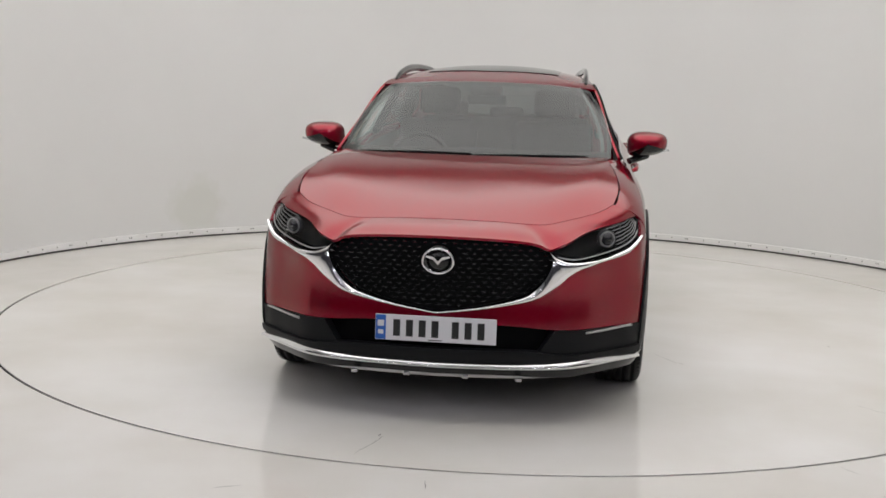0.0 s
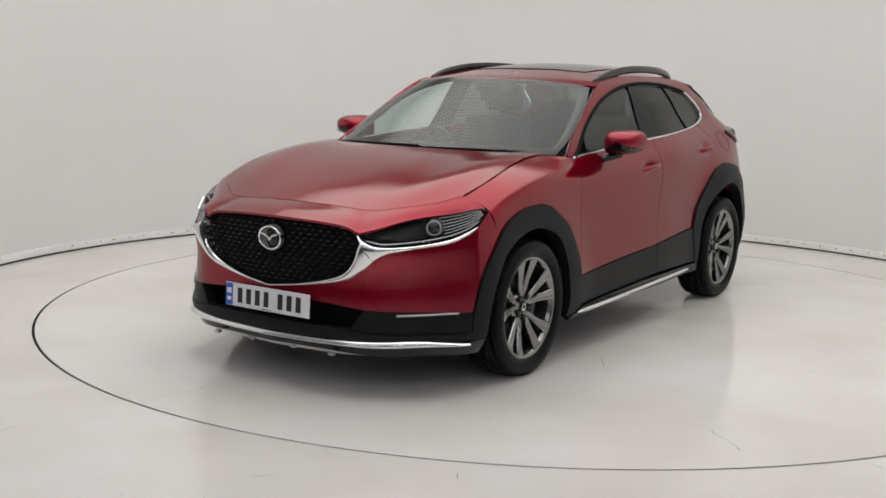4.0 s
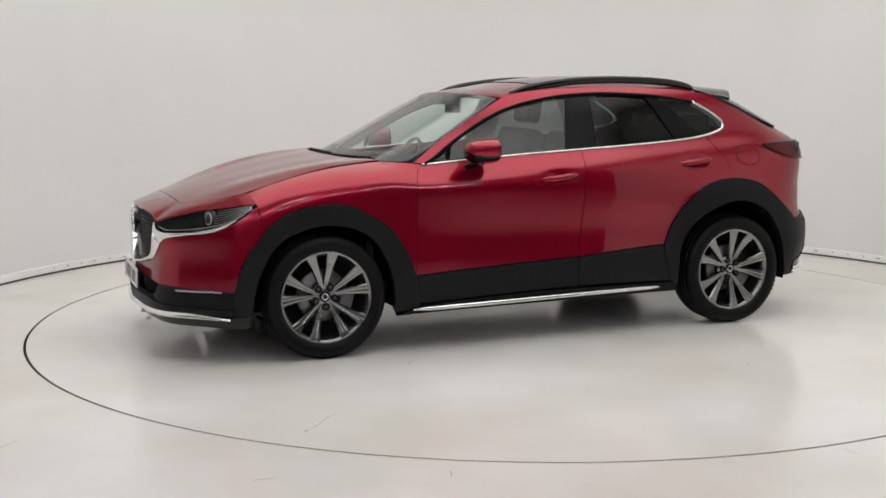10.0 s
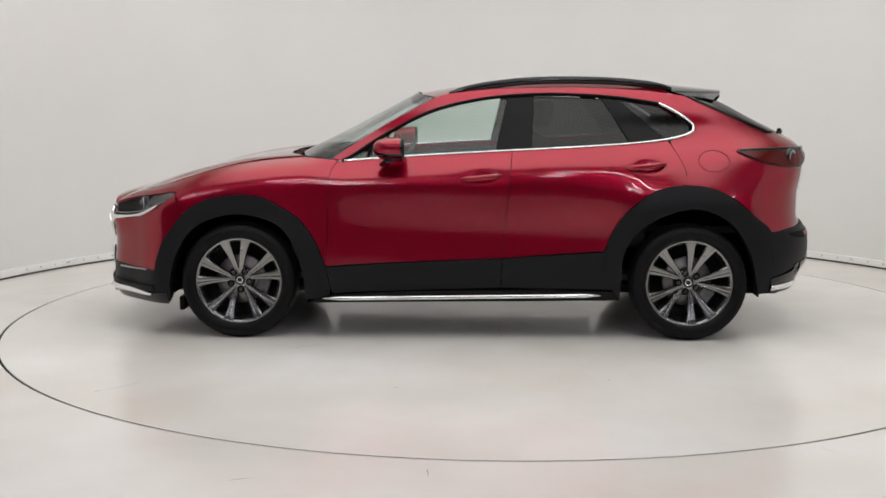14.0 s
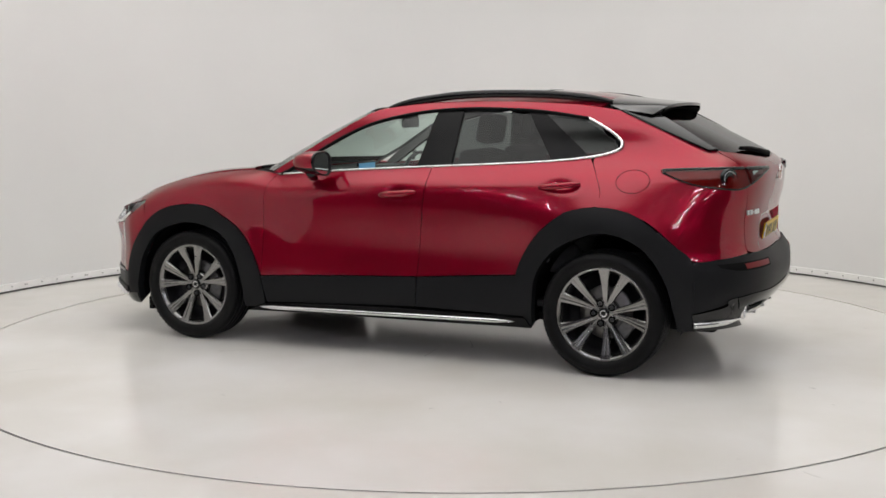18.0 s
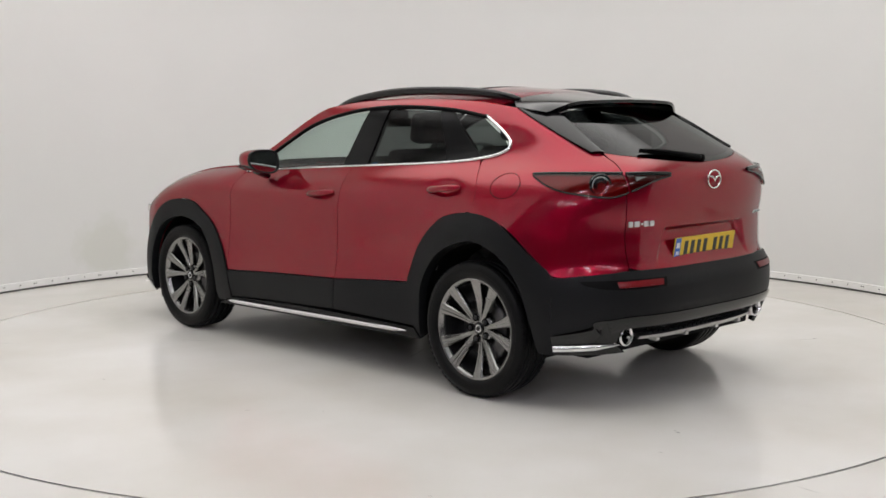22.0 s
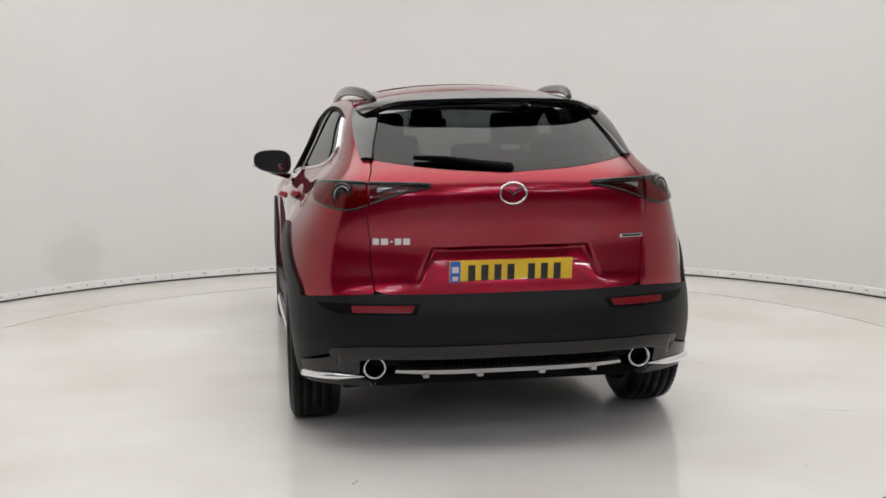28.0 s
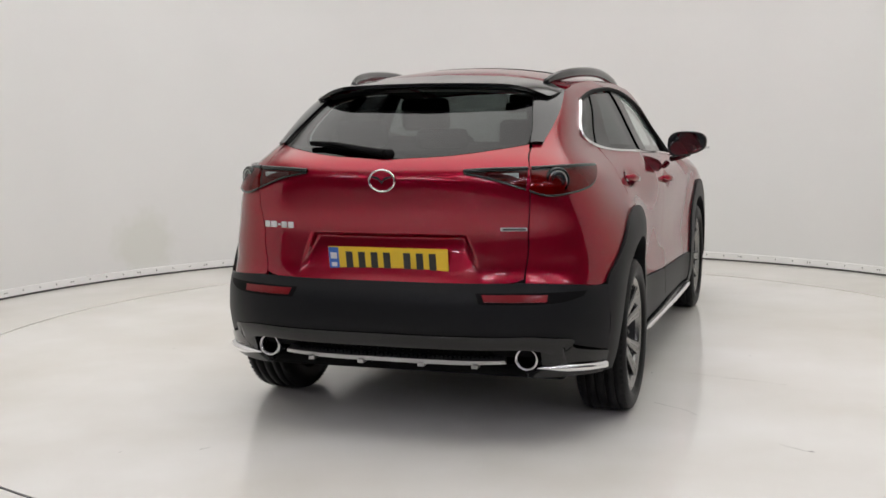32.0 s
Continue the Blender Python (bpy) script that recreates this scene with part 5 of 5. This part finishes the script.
# ---- wheels ----
def wheel_parts():
    rim = lathe("wheel", [(0.240, -0.105), (0.246, -0.095), (0.232, -0.08), (0.224, 0.0), (0.230, 0.070), (0.240, 0.086), (0.249, 0.094), (0.2575, 0.092), (0.2605, 0.083)], ALLOY, car,
                "grey alloy wheel with ten spokes and black tyre", steps=96)
    lathe("rim_barrel", [(0.06, -0.06), (0.21, -0.055), (0.2225, 0.0), (0.2285, 0.068)], ALLOY_DARK, rim, "", steps=48)
    prof = [(0.238, -0.100), (0.250, -0.106), (0.285, -0.1115), (0.315, -0.108), (0.331, -0.096), (0.338, -0.085)]
    for y in (-0.062, -0.022, 0.022, 0.062):
        prof += [(0.3415, y - 0.005), (0.3405, y - 0.0045), (0.334, y - 0.004), (0.334, y + 0.004), (0.3415, y + 0.0045)]
    prof += [(0.338, 0.085), (0.331, 0.096), (0.315, 0.108), (0.288, 0.1115), (0.272, 0.108), (0.262, 0.101), (0.254, 0.088)]
    tyre = lathe("tyre", prof, RUBBER, rim, "black tyre with four grooves", steps=96)
    verts, faces = [], []
    for k in range(72):             # shoulder blocks
        w = 2 * math.pi * k / 72
        for sgn in (-1, 1):
            n = len(verts)
            for dw, r, y in ((-0.026, 0.3395, 0.072), (0.026, 0.3395, 0.072), (0.026, 0.3335, 0.100), (-0.026, 0.3335, 0.100)):
                rr = r + 0.0008
                verts.append((rr * math.cos(w + dw), y * sgn, rr * math.sin(w + dw)))
            faces.append((n, n + 1, n + 2, n + 3))
    mesh("tread", verts, faces, RUBBER, tyre, smooth=False)["kind"] = "stuff"
    lathe("sidewall_ring", [(0.296, 0.1108), (0.300, 0.1122), (0.304, 0.1108)], RUBBER, tyre, "", steps=80)
    # ten spokes in five pairs
    me = None
    for k in range(5):
        for side in (-1, 1):
            a0, a1 = radians(72 * k + 90 + 10 * side), radians(72 * k + 90 + 15.0 * side)
            verts = []
            for r, a, w, y, d in ((0.040, a0, 0.014, 0.052, 0.035), (0.085, a0 + (a1 - a0) * 0.30, 0.0150, 0.056, 0.034), (0.13, a0 + (a1 - a0) * 0.55, 0.0185, 0.064, 0.032),
                                  (0.18, a0 + (a1 - a0) * 0.78, 0.0235, 0.076, 0.030), (0.222, a0 + (a1 - a0) * 0.95, 0.029, 0.087, 0.024), (0.244, a1, 0.036, 0.091, 0.018)):
                c, sn = math.cos(a), math.sin(a)
                for dx, dy in ((-w, -d), (-w, -0.007), (-w * 0.78, -0.0005), (-w * 0.30, 0.0), (0.0, -0.0012), (w * 0.30, 0.0), (w * 0.78, -0.0005), (w, -0.007), (w, -d)):
                    verts.append((c * r - sn * dx, y + dy, sn * r + c * dx))
            faces = []
            for i in range(5):
                for j in range(9):
                    faces.append((i * 9 + j, i * 9 + (j + 1) % 9, (i + 1) * 9 + (j + 1) % 9, (i + 1) * 9 + j))
            faces += [tuple(range(9)), tuple(45 + j for j in range(9))]
            mesh("spoke", verts, faces, ALLOY, rim, smooth=False)
    lathe("hub", [(0.0, 0.052), (0.045, 0.052), (0.070, 0.046), (0.085, 0.02), (0.085, -0.03)], ALLOY, rim, "", steps=40)
    lathe("hub_cap", [(0.0, 0.060), (0.026, 0.060), (0.031, 0.057), (0.032, 0.05)], GLOSS, rim, "black centre cap", steps=28)
    lathe("cap_ring", [(0.014, 0.0602), (0.0165, 0.0618), (0.019, 0.0602)], CHROME, rim, "", steps=24)
    for k in range(5):
        a = radians(72 * k + 90 + 36)
        lathe("wheel_nut", [(0.0, 0.066), (0.008, 0.066), (0.0105, 0.062), (0.0105, 0.03)], ALLOY_DARK, rim, "", steps=12, at=(0.0572 * math.cos(a), 0, 0.0572 * math.sin(a)))
        lathe("nut_well", [(0.0205, 0.0590), (0.0195, 0.0605), (0.0120, 0.0580)], MATT, rim, "", steps=14, at=(0.0572 * math.cos(a), 0, 0.0572 * math.sin(a)))
    lathe("brake_disc", [(0.06, 0.012), (0.145, 0.012), (0.147, 0.008), (0.147, -0.012)], STEEL, rim, "steel brake disc", steps=48)
    cal = box("caliper", (-0.175, -0.03, -0.055), (-0.095, 0.030, 0.055), CALIPER, rim, "cast brake caliper", bevel=0.014)
    cal.matrix_basis = Matrix.Rotation(radians(-20), 4, "Y")
    return rim


def copy_part(ob, parent, m):
    o = ob.copy()
    scene.collection.objects.link(o)
    o.parent, o.matrix_basis = parent, m
    for c in ob.children:
        copy_part(c, o, c.matrix_basis.copy())
    return o


wheel_a = wheel_parts()
wheel_a.matrix_basis = Matrix.Translation((AXLE, 0.795, HUB_Z)) @ Matrix.Rotation(radians(5), 4, "Y")
copy_part(wheel_a, car, Matrix.Translation((-AXLE, 0.792, HUB_Z)) @ Matrix.Rotation(radians(-16), 4, "Y"))
for x, a in ((AXLE, 31), (-AXLE, 12)):
    copy_part(wheel_a, car, Matrix.Translation((x, -0.794, HUB_Z)) @ Matrix.Rotation(radians(180), 4, "Z") @ Matrix.Rotation(radians(a), 4, "Y"))

# wheel wells and underside
for h, r in ((AXLE, 0.405), (-AXLE, 0.425)):
    for s in (-1, 1):
        prof = [(0.0, 0.50), (r, 0.50), (r, 0.845)]
        verts, faces, n = [], [], 28
        for k in range(n + 1):
            w = radians(-12 + 204 * k / n)
            for rr, y in prof:
                verts.append((h + rr * math.cos(w), y * s, HUB_Z + rr * math.sin(w)))
        for k in range(n):
            for j in range(2):
                faces.append((k * 3 + j, k * 3 + j + 1, k * 3 + j + 4, k * 3 + j + 3))
        mesh("wheel_well", verts, faces, MATT, car, "black wheel well liner")
box("underbody", (-1.9, -0.70, 0.25), (2.05, 0.70, 0.31), MATT, car, "dark underbody", bevel=0.02)
for h in (AXLE, -AXLE):
    box("subframe", (h - 0.16, -0.66, 0.235), (h + 0.16, 0.66, 0.31), MATT, car, "", bevel=0.03)
tube("exhaust_pipe", [(0.6, -0.1, 0.20), (-0.6, -0.15, 0.20), (-1.0, -0.2, 0.22), (-1.75, -0.2, 0.25)], 0.03, STEEL, car, "exhaust pipe", sides=8)
box("mud_flap", (1.66, 0.72, 0.16), (1.69, 0.86, 0.24), MATT, car, "", bevel=0.006)
box("mud_flap", (1.66, -0.86, 0.16), (1.69, -0.72, 0.24), MATT, car, "", bevel=0.006)

# ---- cabin ----
dash = [[(x, y, z) for x, z in ((1.0, 1.035), (0.80, 1.03), (0.62, 1.01), (0.50, 0.95), (0.47, 0.80), (0.52, 0.60))] for y in np.linspace(0, 0.70, 8)]
sheet("dashboard", dash, TRIM, car, "dark dashboard", both=True, lip=0.0)
box("instrument_hood", (0.47, -0.52, 0.98), (0.66, -0.22, 1.055), TRIM, car, "", bevel=0.03, segs=3)
scr = box("dash_screen", (0.545, -0.12, 1.02), (0.56, 0.12, 1.085), GLOSS, car, "black dashboard screen", bevel=0.004)
box("screen_face", (0.541, -0.112, 1.026), (0.5445, 0.112, 1.080), SCREEN, scr, "glowing blue display", bevel=0)
wheel_s = lathe("steering_wheel", [(0.170, 0.012), (0.182, 0.012), (0.190, 0.0), (0.182, -0.012), (0.170, -0.012), (0.163, 0.0), (0.170, 0.012)], TRIM, car, "dark steering wheel", steps=40, axis="x")
wheel_s.matrix_basis = Matrix.Translation((0.40, -0.37, 0.975)) @ Matrix.Rotation(radians(-22), 4, "Y")
box("steering_boss", (-0.02, -0.15, -0.035), (0.02, 0.15, 0.035), TRIM, wheel_s, "", bevel=0.015)


def cushion(name, lo, hi, parent, m, label="", bevel=0.05):
    ob = box(name, lo, hi, SEAT, parent, label, bevel=bevel, segs=4)
    for p in ob.data.polygons:
        p.use_smooth = True
    ob.matrix_basis = m
    return ob


for y in (-0.37, 0.37):
    seat = cushion("front_seat", (-0.26, -0.26, -0.09), (0.27, 0.26, 0.09), car, Matrix.Translation((-0.02, y, 0.58)), "dark cloth front seat")
    back = cushion("backrest", (-0.07, -0.25, 0.0), (0.07, 0.25, 0.60), seat, Matrix.Translation((-0.25, 0, 0.04)) @ Matrix.Rotation(radians(-18), 4, "Y"))
    cushion("headrest", (-0.05, -0.13, 0.0), (0.05, 0.13, 0.17), seat, Matrix.Translation((-0.455, 0, 0.655)) @ Matrix.Rotation(radians(-10), 4, "Y"), bevel=0.04)
bench = cushion("rear_seat", (-0.25, -0.62, -0.09), (0.25, 0.62, 0.09), car, Matrix.Translation((-0.86, 0, 0.60)), "dark cloth rear bench seat")
cushion("backrest", (-0.07, -0.60, 0.0), (0.07, 0.60, 0.58), bench, Matrix.Translation((-0.24, 0, 0.05)) @ Matrix.Rotation(radians(-22), 4, "Y"))
for y in (-0.40, 0.0, 0.40):
    cushion("headrest", (-0.05, -0.12, 0.0), (0.05, 0.12, 0.13 if y else 0.09), bench, Matrix.Translation((-0.47, y, 0.575)), bevel=0.04)
P = shaped(roof_map, [(0.16, 0), (-0.68, 0), (-1.36, 0)], [(0.10, 0.50), (-0.68, 0.52), (-1.30, 0.46)], [(0.16, 0), (0.10, 0.50)], [(-1.36, 0), (-1.30, 0.46)], 14, 8, gap=0)
sheet("headliner", P.transpose(1, 0, 2), HEADLINER, car, "pale roof lining", both=True, lip=0.0, off=-0.035)
box("room_mirror", (0.21, -0.115, 1.315), (0.235, 0.115, 1.375), TRIM, car, "dark room mirror", bevel=0.012)
box("camera_pod", (0.20, -0.09, 1.37), (0.34, 0.09, 1.425), TRIM, car, "dark sensor pod behind the windscreen", bevel=0.02)
box("parcel_shelf", (-1.85, -0.56, 1.07), (-1.22, 0.56, 1.095), TRIM, car, "dark parcel shelf", bevel=0.01)
box("load_floor", (-1.95, -0.55, 0.60), (-1.1, 0.55, 0.64), TRIM, car, "", bevel=0.01)
box("cabin_floor", (-1.2, -0.72, 0.33), (1.0, 0.72, 0.37), TRIM, car, "", bevel=0.01)
box("bulkhead", (1.0, -0.72, 0.33), (1.04, 0.72, 1.0), TRIM, car, "", bevel=0.005)
for s in (False, True):
    for b, t in (([(0.80, 0.40), (-0.25, 0.44)], [(0.73, 1.035), (-0.28, 1.10)]), ([(-0.25, 0.44), (-1.0, 0.60)], [(-0.28, 1.10), (-1.20, 1.16)])):
        P = shaped(side_map, b, t, [b[0], t[0]], [b[-1], t[-1]], 8, 8, gap=0)
        sheet("door_lining", P, TRIM, car, "dark door lining", mirror=s, off=-0.055, lip=0.0)
for y0, y1, x0, x1 in ((-0.62, 0.0, 0.99, 1.035), (0.02, 0.60, 1.045, 0.975)):
    tube("wiper", [(x0, y0, 1.069), ((x0 + x1) / 2 + 0.01, (y0 + y1) / 2, 1.074), (x1, y1, 1.076)], 0.009, MATT, car, "black windscreen wiper", sides=8)
cowl = [[(x, y, z) for x, z in ((1.10 - 0.14 * (y / 0.74) ** 2, 1.058), (1.0 - 0.19 * (y / 0.74) ** 2, 1.052))] for y in np.linspace(0, 0.745, 10)]
sheet("cowl", cowl, MATT, car, "black cowl below the windscreen", both=True, lip=0)


def motions():
    """The turntable carries the car round at an even pace."""
    rows_table, rows_car = [], []
    for k in range(33):
        a = heading(k)
        c, s = math.cos(radians(a)), math.sin(radians(a))
        rows_table.append((float(k), pose(0, 0, 0, 0, 0, a - START)))
        rows_car.append((float(k), pose(-(c * AXIS[0] - s * AXIS[1]), -(s * AXIS[0] + c * AXIS[1]), 0, 0, 0, a)))
    walk(turntable, rows_table)
    walk(car, rows_car)


motions()
